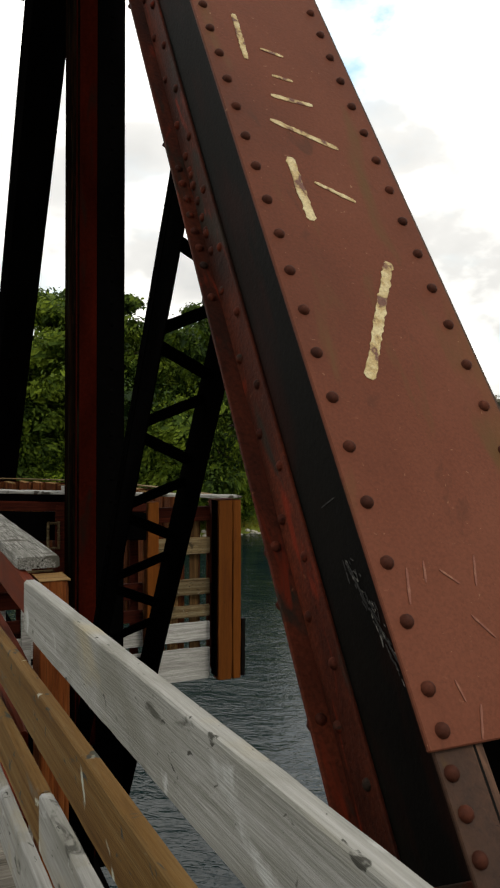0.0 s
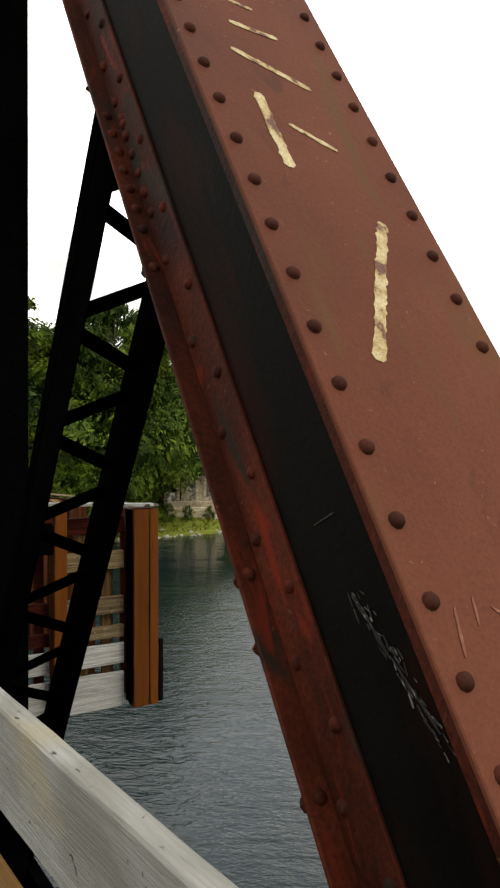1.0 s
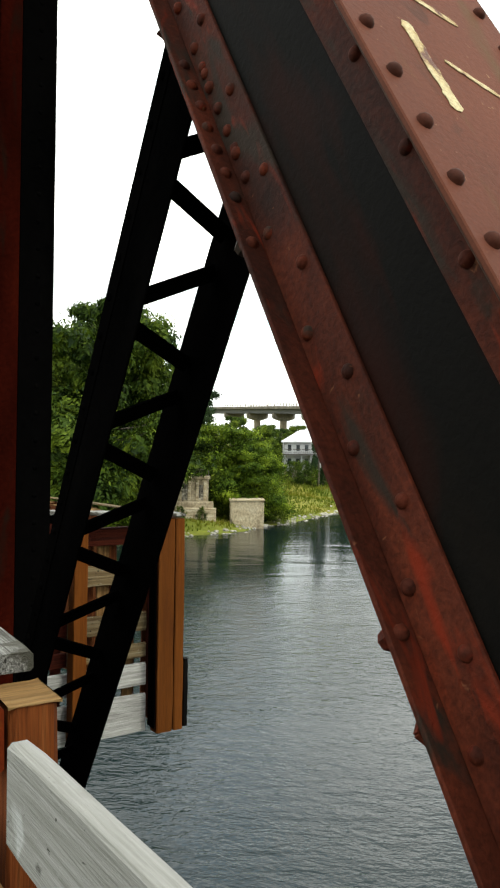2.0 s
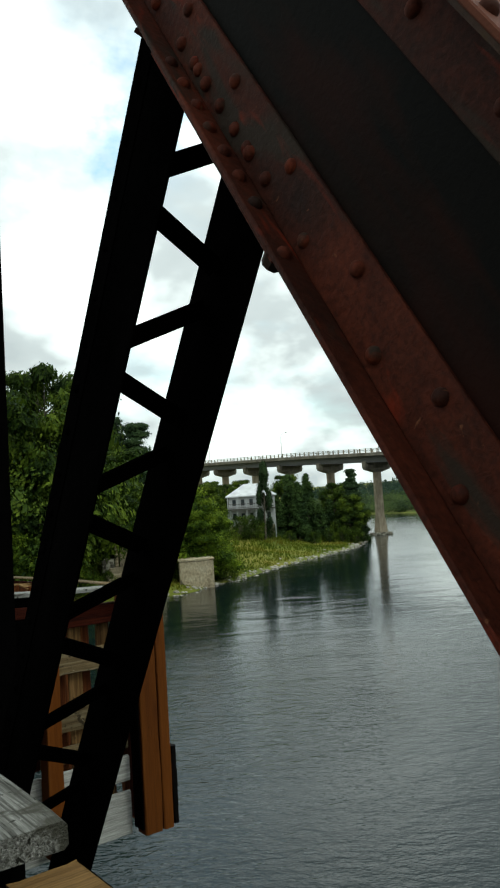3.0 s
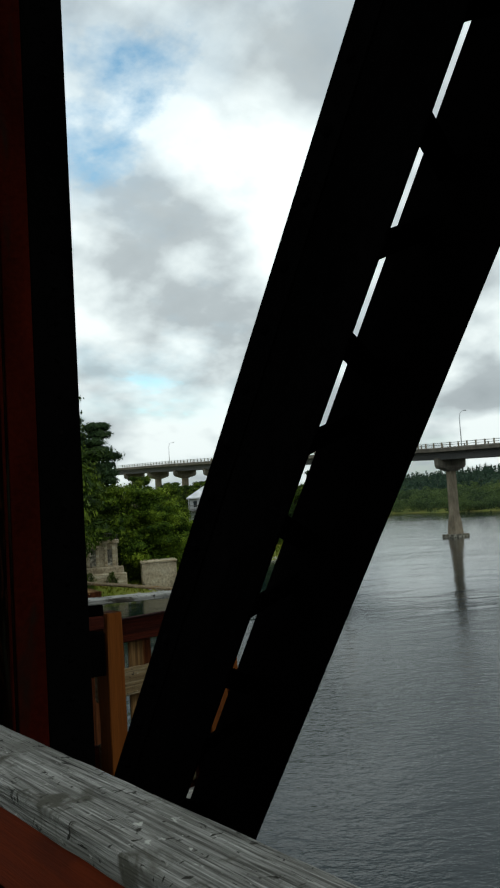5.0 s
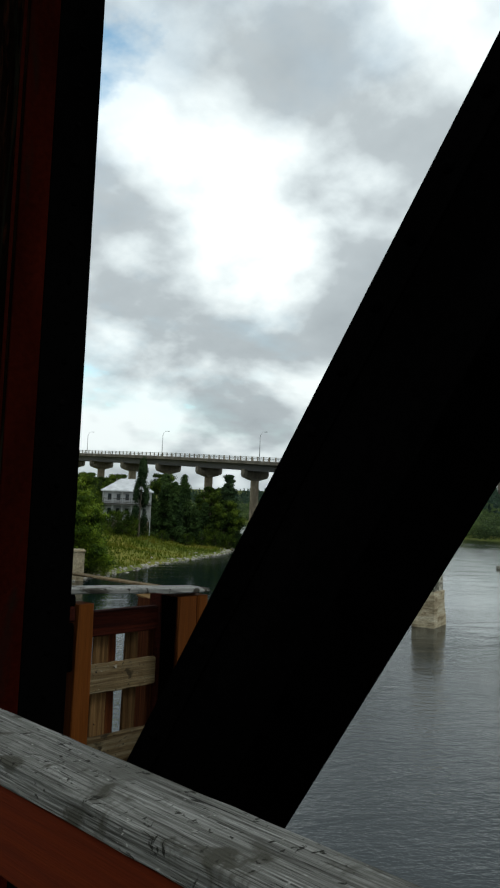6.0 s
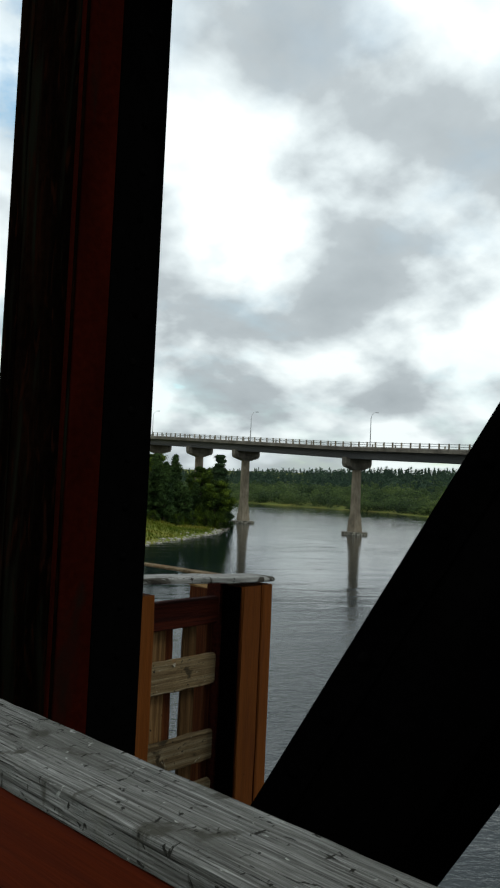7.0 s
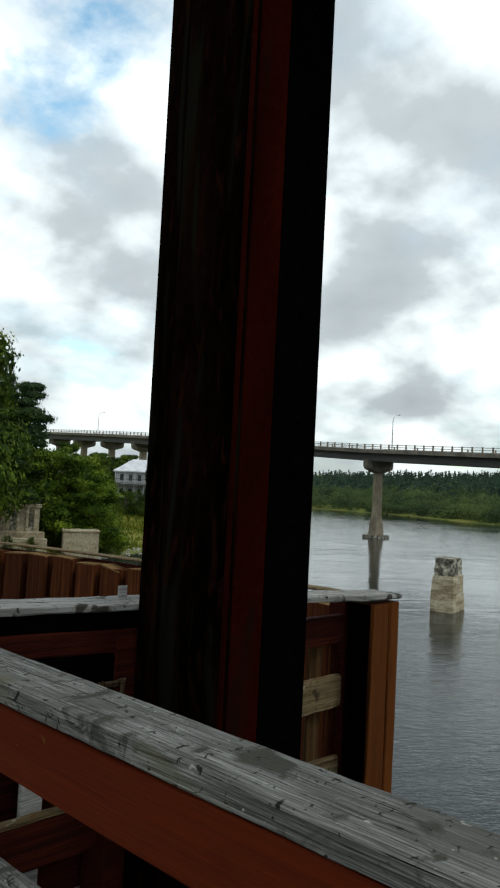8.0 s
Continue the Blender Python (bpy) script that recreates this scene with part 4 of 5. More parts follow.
def platform_back():
    """A bowed wall of upright timbers behind the platform."""
    g = thing("platform_wall", "bowed wall of brown upright timbers with a pale cap", "fence", Matrix.Translation((3.06, 3.66, -0.38)))
    O = Vector((3.06, 3.66, -0.38))
    pts = [(3.10, 3.68), (3.09, 4.3), (3.05, 5.0), (2.95, 5.7), (2.78, 6.4), (2.5, 7.05), (2.1, 7.6), (1.6, 8.0), (1.0, 8.2)]
    seg = [math.dist(a, b) for a, b in zip(pts, pts[1:])]
    total = sum(seg)

    def at(u):
        for a, b, l in zip(pts, pts[1:], seg):
            if u <= l:
                return Vector((a[0] + (b[0] - a[0]) * u / l, a[1] + (b[1] - a[1]) * u / l, 0)), math.atan2(b[0] - a[0], b[1] - a[1])
            u -= l
        return Vector((*pts[-1], 0)), math.atan2(pts[-1][0] - pts[-2][0], pts[-1][1] - pts[-2][1])
    rnd = random.Random(3)
    u, k = 0.1, 0
    while u < total - 0.1:
        p, a = at(u)
        h = 1.064 + rnd.uniform(-0.012, 0.012)
        bm = plank(-0.06, 0.06, -0.088, 0.088, 0.0, h + 0.38, 2, 0.004, 8, 0.008, 200 + k)
        bmesh.ops.transform(bm, matrix=Matrix.Translation(p - O + Vector((0, 0, -0.38))) @ Matrix.Rotation(-a, 4, "Z"), verts=bm.verts)
        tm = part("timber", bm, M_FENCE_BOARD, g)
        bm = boxed(-0.054, 0.054, -0.08, 0.08, -0.004, 0.005, bevel=0.001)
        bmesh.ops.transform(bm, matrix=Matrix.Translation(p - O + Vector((0, 0, h))) @ Matrix.Rotation(-a, 4, "Z") @ Matrix.Rotation(radians(rnd.uniform(-6, 14)), 4, "X"), verts=bm.verts)
        part("timber_top", bm, M_POST_TOP, tm, "bare slanted end grain")
        u += 0.215 if u > 1.1 else 1.1
        k += 1
    u = 0.0
    while u < total - 0.05:
        e = min(u + 0.7, total)
        (p, _), (q, _) = at(u), at(e)
        ln, a = (q - p).length, math.atan2(q.x - p.x, q.y - p.y)
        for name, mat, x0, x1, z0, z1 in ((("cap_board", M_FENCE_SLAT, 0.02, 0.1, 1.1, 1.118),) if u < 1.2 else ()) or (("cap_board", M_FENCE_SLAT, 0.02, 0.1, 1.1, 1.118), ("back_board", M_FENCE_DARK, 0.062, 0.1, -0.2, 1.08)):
            bm = plank(x0, x1, 0.002, ln - 0.002, z0, z1, 1, 0.002, 4, 0.004, int(u * 100))
            bmesh.ops.transform(bm, matrix=Matrix.Translation(p - O) @ Matrix.Rotation(-a, 4, "Z"), verts=bm.verts)
            part(name, bm, mat, g)
        u = e
    return g


platform_front()
platform_back()


# ---- highway bridge ----
HB = Vector((131.2, 93.6, 0.0))
HD = Vector((0.1186, 0.9929, 0.0))
HN = Vector((-0.9929, 0.1186, 0.0))          # to the side that faces the old bridge
HT = ((-260, 2.6), (-150, 5.2), (-33, 8.5), (0, 9.5), (35, 11.2), (65, 12.7), (120, 14.9), (300, 21))


def deck_z(t):
    return float(np.interp(t, [a for a, _ in HT], [b for _, b in HT]))


def road_point(t, off, dz=0.0):
    p = HB + HD * t + HN * off
    return Vector((p.x, p.y, deck_z(t) + dz))


def sweep(profile, ts):
    """A closed profile of (offset, height) carried along the road."""
    bm = bmesh.new()
    rings = [[bm.verts.new(road_point(t, o, z)) for o, z in profile] for t in ts]
    n = len(profile)
    for a, b in zip(rings, rings[1:]):
        for i in range(n):
            bm.faces.new((a[i], a[(i + 1) % n], b[(i + 1) % n], b[i]))
    bm.faces.new(rings[0][::-1]), bm.faces.new(rings[-1])
    bmesh.ops.recalc_face_normals(bm, faces=bm.faces)
    return bm


def highway_bridge():
    g = thing("highway_bridge", "long concrete highway bridge on hammerhead piers across the river", "bridge")
    ts = list(range(-250, 200, 10))
    part("deck", sweep(((-4.8, -0.55), (4.8, -0.55), (4.8, 0.1), (4.4, 0.25), (-4.4, 0.25), (-4.8, 0.1)), ts), M_CONCRETE_CAP, g)
    for o in (-3.4, -1.1, 1.1, 3.4):
        part("girder", sweep(((o - 0.25, -2.1), (o + 0.25, -2.1), (o + 0.25, -2.0), (o + 0.05, -1.95), (o + 0.05, -0.56), (o - 0.05, -0.56), (o - 0.05, -1.95), (o - 0.25, -2.0)), ts), M_STEEL_GIRDER, g, "grey girder")
    for o in (4.6, -4.6):
        for z0, z1 in ((0.62, 0.72), (1.02, 1.14)):
            part("hand_rail", sweep(((o - 0.05, z0), (o + 0.05, z0), (o + 0.05, z1), (o - 0.05, z1)), ts), M_GALV, g, "galvanised rail")
    post = boxed(-0.09, 0.09, -0.14, 0.14, 0.0, 1.0)
    me = bpy.data.meshes.new("rail_post")
    post.to_mesh(me)
    post.free()
    me.materials.append(M_CONCRETE)
    for o in (4.6, -4.6):
        t = -120.0
        while t < 150:
            p = new("rail_post", me)
            p.parent = g
            p.matrix_local = Matrix.Translation(road_point(t, o, 0.22)) @ Matrix.Rotation(math.atan2(-HD.x, HD.y), 4, "Z")
            t += 2.1 if o > 0 else 6.0
    for t, wet in ((-201, 1), (-168, 1), (-134.6, 1), (-101, 1), (-67.4, 1), (-33.6, 1), (0, 1), (35.4, 1), (54, 0), (73, 0), (92, 0), (111, 0), (130, 0), (149, 0)):
        c = HB + HD * t
        zt = deck_z(t) - 2.1
        zb = WATER_Z - 3 if wet else float(ground_height(c.x, c.y)) - 1
        m = Matrix.Translation((c.x, c.y, 0)) @ Matrix.Rotation(math.atan2(-HD.x, HD.y), 4, "Z")
        p = part("pier", loft(((1.1, 0.5, zb), (1.1, 0.5, zt - 2.2)) if not wet else
                              ((1.5, 1.05, zb), (1.45, 1.0, WATER_Z + 1.0), (1.3, 0.8, WATER_Z + 3.0), (1.08, 0.58, WATER_Z + 4.6), (1.02, 0.5, zt - 2.2)), m), M_CONCRETE, g, "concrete pier stem")
        part("pier_cap", loft(((1.3, 0.7, zt - 2.3), (3.6, 0.95, zt - 1.6), (3.9, 0.95, zt - 1.0), (3.9, 0.95, zt + 0.3)), m), M_CONCRETE_CAP, p, "hammerhead cap")
        if wet:
            part("footing", loft(((2.5, 1.75, WATER_Z - 2.0), (2.5, 1.75, WATER_Z + 0.55)), m), M_CONCRETE_DARK, p, "dark wet footing")
    return g


def loft(levels, m):
    """A block through rectangles of half-widths at given heights."""
    bm = bmesh.new()
    rings = [[bm.verts.new(m @ Vector((sx * a, sy * b, z))) for sx, sy in ((-1, -0.6), (-0.8, -1), (0.8, -1), (1, -0.6), (1, 0.6), (0.8, 1), (-0.8, 1), (-1, 0.6))] for a, b, z in levels]
    for a, b in zip(rings, rings[1:]):
        for i in range(8):
            bm.faces.new((a[i], a[(i + 1) % 8], b[(i + 1) % 8], b[i]))
    bm.faces.new(rings[0][::-1]), bm.faces.new(rings[-1])
    bmesh.ops.recalc_face_normals(bm, faces=bm.faces)
    return bm


def tube(bm, pts, radii, seg=8):
    """A round rod through points with given radii."""
    rings = []
    for i, p in enumerate(pts):
        d = (Vector(pts[min(i + 1, len(pts) - 1)]) - Vector(pts[max(i - 1, 0)])).normalized()
        a = d.orthogonal().normalized()
        b = d.cross(a)
        rings.append([bm.verts.new(Vector(p) + (a * math.cos(2 * math.pi * k / seg) + b * math.sin(2 * math.pi * k / seg)) * radii[i]) for k in range(seg)])
    for r0, r1 in zip(rings, rings[1:]):
        best = min(range(seg), key=lambda s: (r0[0].co - r1[s].co).length)
        r1[:] = r1[best:] + r1[:best]
        for k in range(seg):
            bm.faces.new((r0[k], r0[(k + 1) % seg], r1[(k + 1) % seg], r1[k]))
    bm.faces.new(rings[0][::-1]), bm.faces.new(rings[-1])
    return bm


def street_lamp():
    g = thing("street_lamp", "tall grey street lamp with a curved arm on the highway bridge", "street lamp", group="lamps on the highway bridge")
    part("pole", tube(bmesh.new(), [(0, 0, 0), (0, 0, 4), (0, 0, 6.2), (0.25, 0, 7.0), (0.9, 0, 7.6), (1.7, 0, 7.75)], [0.11, 0.09, 0.075, 0.06, 0.05, 0.045], 8), M_GALV, g, smooth=True)
    part("base_plate", boxed(-0.22, 0.22, -0.22, 0.22, 0, 0.05), M_GALV, g)
    part("lamp_head", loft(((0.32, 0.14, 7.66), (0.38, 0.18, 7.74), (0.25, 0.1, 7.86)), Matrix.Translation((2.0, 0, 0))), M_GALV, g)
    return g


highway_bridge()
lamp = street_lamp()
for k, t in enumerate((-79.0, -43.0, -7.0, 29.0, 70.0, 113.0)):
    m = Matrix.Translation(road_point(t, 4.2, 0.25)) @ Matrix.Scale(0.94, 4) @ Matrix.Rotation(math.atan2(-HD.x, HD.y), 4, "Z")
    if k:
        copy_thing(lamp, m)
    else:
        lamp.matrix_world = m


# ---- old pier in the river ----
def old_pier():
    m = Matrix.Translation((58.15, 34.85, 0)) @ Matrix.Rotation(radians(14), 4, "Z") @ Matrix.Diagonal((1.06, 1.06, 1, 1))
    g = thing("old_pier", "old stained concrete bridge pier standing alone in the river", "pier", m)
    rnd = random.Random(2)

    def block(levels, amp):
        bm = bmesh.new()
        rings = []
        for a, b, z in levels:
            r = []
            for k in range(20):
                side, f = k // 5, (k % 5) / 5
                x, y = [(-1 + 2 * f, -1), (1, -1 + 2 * f), (1 - 2 * f, 1), (-1, 1 - 2 * f)][side]
                r.append(bm.verts.new((x * a + rnd.uniform(-amp, amp), y * b + rnd.uniform(-amp, amp), z + rnd.uniform(-amp, amp) * 0.6)))
            rings.append(r)
        for r0, r1 in zip(rings, rings[1:]):
            for k in range(20):
                bm.faces.new((r0[k], r0[(k + 1) % 20], r1[(k + 1) % 20], r1[k]))
        bm.faces.new(rings[0][::-1]), bm.faces.new(rings[-1])
        return bm
    part("base", block(((1.6, 0.95, -10.5), (1.55, 0.92, -7.9), (1.5, 0.89, -7.2), (1.45, 0.86, -6.4), (1.4, 0.83, -5.6), (1.35, 0.78, -5.05)), 0.045), M_CONCRETE_BANDED, g, "pale stained concrete base")
    part("upper_block", block(((1.2, 0.72, -5.06), (1.2, 0.74, -4.6), (1.15, 0.74, -4.1), (1.1, 0.7, -3.65)), 0.07), M_CONCRETE_DARK, g, "dark crumbling upper block")


old_pier()


# ---- house, concrete ruin and block on the bank ----
def house():
    cx, cy = 90.6, 119.0
    z = max(-2.1, float(ground_height(cx, cy)))
    m = Matrix.Translation((cx, cy, z)) @ Matrix.Rotation(radians(-38), 4, "Z")     # front faces the water
    g = thing("house", "two-storey pale house with a hipped metal roof and porch behind trees", "house", m)
    part("foundation", boxed(-4.1, 4.1, -3.4, 3.4, -3.5, -0.6), M_CONCRETE, g)
    part("wall", boxed(-4.2, 4.2, -3.5, 3.5, -0.6, 4.8), M_SIDING, g, "pale siding walls")
    bm = bmesh.new()
    low = [bm.verts.new(p) for p in ((-4.8, -4.1, 4.75), (4.8, -4.1, 4.75), (4.8, 4.1, 4.75), (-4.8, 4.1, 4.75))]
    eave = [bm.verts.new(p) for p in ((-4.8, -4.1, 4.95), (4.8, -4.1, 4.95), (4.8, 4.1, 4.95), (-4.8, 4.1, 4.95))]
    r0, r1 = bm.verts.new((-1.4, 0, 7.2)), bm.verts.new((1.4, 0, 7.2))
    bm.faces.new(low[::-1])
    for i in range(4):
        bm.faces.new((low[i], low[(i + 1) % 4], eave[(i + 1) % 4], eave[i]))
    bm.faces.new((eave[0], eave[1], r1, r0)), bm.faces.new((eave[2], eave[3], r0, r1))
    bm.faces.new((eave[1], eave[2], r1)), bm.faces.new((eave[3], eave[0], r0))
    part("roof", bm, M_ROOF, g, "pale hipped metal roof")
    for zz in (0.5, 3.1):
        for x in (-3.2, -1.6, 0.0, 1.6, 3.2):
            w = part("window", box(boxed(x - 0.42, x + 0.42, -3.56, -3.5, zz, zz + 1.3), x - 0.5, x + 0.5, -3.6, -3.5, zz - 0.1, zz), M_SIDING, g)
            part("pane", boxed(x - 0.33, x + 0.33, -3.575, -3.562, zz + 0.09, zz + 1.21), M_WINDOW, w)
        for y in (-2.2, 0, 2.2):
            w = part("window", boxed(4.2, 4.26, y - 0.55, y + 0.55, zz, zz + 1.4), M_SIDING, g)
            part("pane", boxed(4.262, 4.275, y - 0.46, y + 0.46, zz + 0.08, zz + 1.32), M_WINDOW, w)
    part("porch_floor", boxed(-4.4, 4.4, -5.6, -3.62, 2.4, 2.6), M_TRIM_DARK, g, "dark porch balcony")
    for k in range(6):
        x = -4.3 + k * 1.72
        part("porch_post", boxed(x - 0.08, x + 0.08, -5.5, -5.34, -3.0, 4.7), M_SIDING, g)
    part("porch_rail", box(boxed(-4.3, 4.3, -5.48, -5.38, 3.4, 3.52), -4.3, 4.3, -5.48, -5.38, 2.75, 2.83), M_TRIM_DARK, g)
    for k in range(22):
        part("baluster", boxed(-4.2 + k * 0.4, -4.16 + k * 0.4, -5.45, -5.41, 2.6, 3.4), M_TRIM_DARK, g)


def ruin():
    cx, cy = 45.1, 81.0
    m = Matrix.Translation((cx, cy, -5.65)) @ Matrix.Rotation(radians(-29), 4, "Z")
    g = thing("concrete_abutment", "old stained concrete abutment wall with a railing on top", "abutment", m)
    part("wall", boxed(-2.2, 2.0, -0.4, 1.6, -1.6, 3.35, bevel=0.05), M_CONCRETE_OLD, g)
    part("ledge", boxed(-2.35, 2.2, -0.6, 1.7, 3.35, 3.75, bevel=0.06), M_CONCRETE_BANDED, g, "projecting cornice slab")
    part("pillar", boxed(-2.75, -2.36, -0.75, -0.1, -1.6, 4.6, bevel=0.05), M_CONCRETE_BANDED, g, "tall square end pillar")
    part("pillar_cap", boxed(-2.83, -2.28, -0.83, -0.02, 4.6, 4.78, bevel=0.03), M_CONCRETE_BANDED, g)
    part("step", boxed(-3.4, 2.6, -1.9, -0.4, -2.0, 0.75, bevel=0.08), M_CONCRETE_OLD, g, "lower concrete step")
    part("footing_slab", boxed(-3.7, 2.9, -2.7, -1.9, -2.2, 0.1, bevel=0.1), M_CONCRETE_BANDED, g, "pale broken footing slab")
    part("side_block", boxed(-4.2, -2.85, -1.5, 0.2, 0.2, 1.75, bevel=0.07), M_CONCRETE_DARK, g, "dark stained side block")
    for x in (-1.55, -0.45, 0.5, 1.4):
        part("pilaster", boxed(x, x + 0.32, -0.5, -0.4, 0.76, 3.34, bevel=0.02), M_CONCRETE_BANDED, g)
    part("recess", boxed(-1.15, -0.5, -0.43, -0.4, 0.9, 2.9), M_CONCRETE_DARK, g, "stained recessed panel")
    part("recess", boxed(0.86, 1.36, -0.43, -0.4, 0.9, 2.7), M_CONCRETE_DARK, g, "stained recessed panel")
    n = 15
    for k in range(n):
        x = -1.9 + k * 3.9 / (n - 1)
        h = 0.55 + 0.28 * math.sin(math.pi * k / (n - 1))
        part("baluster", boxed(x - 0.04, x + 0.04, -0.3, -0.22, 3.75, 3.75 + h), M_TRIM_DARK, g)
    bm = bmesh.new()
    tube(bm, [(-1.95 + 4.0 * k / 12, -0.26, 4.3 + 0.28 * math.sin(math.pi * k / 12)) for k in range(13)], [0.06] * 13, 6)
    part("hand_rail", bm, M_TRIM_DARK, g)
    m = Matrix.Translation((50.5, 77.2, -6.85)) @ Matrix.Rotation(radians(-30), 4, "Z")
    b = thing("concrete_block", "square pale concrete block at the water's edge", "concrete block", m)
    part("body", boxed(-2.0, 2.0, -1.5, 1.5, -1.6, 2.1, bevel=0.08), M_CONCRETE_OLD, b)
    part("top_slab", boxed(-2.1, 2.1, -1.6, 1.6, 2.1, 2.35, bevel=0.06), M_CONCRETE_BANDED, b, "bleached top slab")


house()
ruin()


# ---- trees ----
def leaf_cards(verts, faces, rnd, centre, radii, count, size):
    """A clump of leaves: a shell of small blades round a darker heart of broad ones."""
    for k in range(count):
        heart = k % 8 == 0
        d = Vector((rnd.gauss(0, 1), rnd.gauss(0, 1), rnd.gauss(0, 1))).normalized()
        r = rnd.uniform(0.0, 0.8) if heart else rnd.random() ** 0.4 * rnd.uniform(0.72, 1.12)
        c = Vector(centre) + Vector((d.x * radii[0], d.y * radii[1], d.z * radii[2])) * r
        u = (d.orthogonal() + Vector((rnd.uniform(-1, 1), rnd.uniform(-1, 1), rnd.uniform(-0.6, 0.6))) * 0.8).normalized()
        n = (d * 1.1 + Vector((rnd.uniform(-0.7, 0.7), rnd.uniform(-0.7, 0.7), rnd.uniform(-0.2, 0.9)))).normalized()
        v = n.cross(u).normalized()
        u = v.cross(n)
        s = size * (rnd.uniform(1.8, 2.8) if heart else rnd.uniform(0.55, 1.15))
        b = len(verts)
        verts.extend(((c - u * s)[:], (c - v * s * 0.5 + n * s * 0.15)[:], (c + u * s)[:], (c + v * s * 0.5 + n * s * 0.15)[:]))
        faces.append((b, b + 1, b + 2, b + 3))


def tree(kind, seed, height, width, mat, label, cards=44000, size=0.0):
    rnd = random.Random(seed)
    g = thing("tree", label, "tree")
    bm = bmesh.new()
    lean = Vector((rnd.uniform(-0.03, 0.03), rnd.uniform(-0.03, 0.03), 1))
    top = 0.8 if kind not in ("pine", "spruce") else 0.97
    hs = [0, 0.15, 0.35, 0.6, top]
    r0 = height * 0.018
    tube(bm, [lean * (height * h) - Vector((0, 0, 0.5 if h == 0 else 0)) for h in hs], [r0 * 1.3, r0, r0 * 0.75, r0 * 0.45, r0 * 0.12], 8)
    verts, faces = [], []
    clumps = []
    if kind == "broad":
        for i in range(76):
            f = 0.12 + 0.82 * (i + rnd.random()) / 76
            env = math.sin(math.pi * min(1, 0.14 + f * 0.83)) ** 0.6
            a, rr = rnd.uniform(0, 2 * math.pi), width * 0.5 * env * rnd.uniform(0.3, 1.0)
            c = lean * (height * f * 0.94) + Vector((math.cos(a) * rr, math.sin(a) * rr, 0))
            s = width * rnd.uniform(0.1, 0.21) * (1.12 - 0.45 * f)
            clumps.append((c, (s * 1.25, s * 1.25, s * 0.62), f))
    elif kind == "poplar":
        for i in range(34):
            f = rnd.uniform(0.1, 0.98)
            a, rr = rnd.uniform(0, 2 * math.pi), width * 0.32 * math.sin(math.pi * min(0.97, 0.2 + f * 0.78))
            clumps.append((lean * (height * f) + Vector((math.cos(a) * rr, math.sin(a) * rr, 0)), (width * 0.2, width * 0.2, width * 0.38), f))
    elif kind == "pine":
        for lvl in range(15):
            f = 0.2 + 0.77 * lvl / 14
            reach = width * 0.56 * (1.05 - f) ** 0.6 * rnd.uniform(0.65, 1.15)
            a0 = rnd.uniform(0, 6.28)
            for j in range(4 if f < 0.85 else 2):
                a = a0 + j * 1.57 + rnd.uniform(-0.5, 0.5)
                rr = reach * rnd.uniform(0.35, 1.0)
                s = width * 0.115 * rnd.uniform(0.75, 1.3)
                clumps.append((lean * (height * f) + Vector((math.cos(a) * rr, math.sin(a) * rr, rr * 0.18)), (s * 1.7, s * 1.7, s * 0.5), f))
    elif kind == "spruce":
        for lvl in range(22):
            f = 0.05 + 0.9 * lvl / 21
            reach = width * 0.5 * (1.03 - f) ** 0.85 * rnd.uniform(0.8, 1.1)
            for j in range(8 if f < 0.7 else 4):
                a = rnd.uniform(0, 2 * math.pi)
                rr = reach * rnd.uniform(0.35, 0.95)
                z = width * 0.12 * rnd.uniform(0.7, 1.2) * (1.15 - 0.6 * f)
                clumps.append((lean * (height * f) + Vector((math.cos(a) * rr, math.sin(a) * rr, -rr * 0.2)), (z * 1.5, z * 1.5, z * 1.5), f))
    per = max(12, cards // len(clumps))
    for c, rad, f in clumps:
        root = lean * (height * max(0.12, min(top, f * 0.8)))
        if (c - root).length > 0.3:
            mid = (root + c) / 2 + Vector((0, 0, -0.04 * height * rnd.random()))
            tube(bm, [root, mid, mid.lerp(c, 0.6)], [r0 * 0.3, r0 * 0.18, r0 * 0.05], 5)
        leaf_cards(verts, faces, rnd, c, rad, per, size or height * 0.0118)
    part("trunk", bm, M_BARK, g, smooth=True)
    me = bpy.data.meshes.new("crown")
    me.from_pydata(verts, [], faces)
    me.materials.append(mat)
    c = new("crown", me)
    c.parent = g
    return g


def place(t, x, y, scale=1.0, turn=0.0, sink=0.2, wide=1.0):
    z = float(ground_height(x, y)) - sink
    return Matrix.Translation((x, y, z)) @ Matrix.Rotation(radians(turn), 4, "Z") @ Matrix.Diagonal((scale * wide, scale * wide, scale, 1))


def polar(az, dist):
    return 0.5 + dist * math.sin(radians(az)), dist * math.cos(radians(az))


TREES = {
    "a": tree("broad", 11, 17.0, 13.0, M_LEAF, "tall leafy green tree on the river bank"),
    "b": tree("broad", 12, 14.0, 12.0, M_LEAF, "rounded leafy green tree on the river bank"),
    "c": tree("broad", 13, 11.0, 10.0, M_LEAF_BRIGHT, "bright green bushy tree beside the abutment", 26000),
    "p": tree("pine", 14, 16.0, 9.0, M_NEEDLE, "dark pine with open layered branches"),
    "q": tree("poplar", 15, 10.5, 3.2, M_NEEDLE, "narrow dark upright tree beside the house", 14000),
    "s": tree("spruce", 16, 12.0, 5.0, M_SPRUCE, "dark conical spruce on the bank below the highway bridge", 18000),
    "w": tree("broad", 17, 3.0, 5.0, M_LEAF, "low spreading shrub on the bank", 5000, 0.07),
}
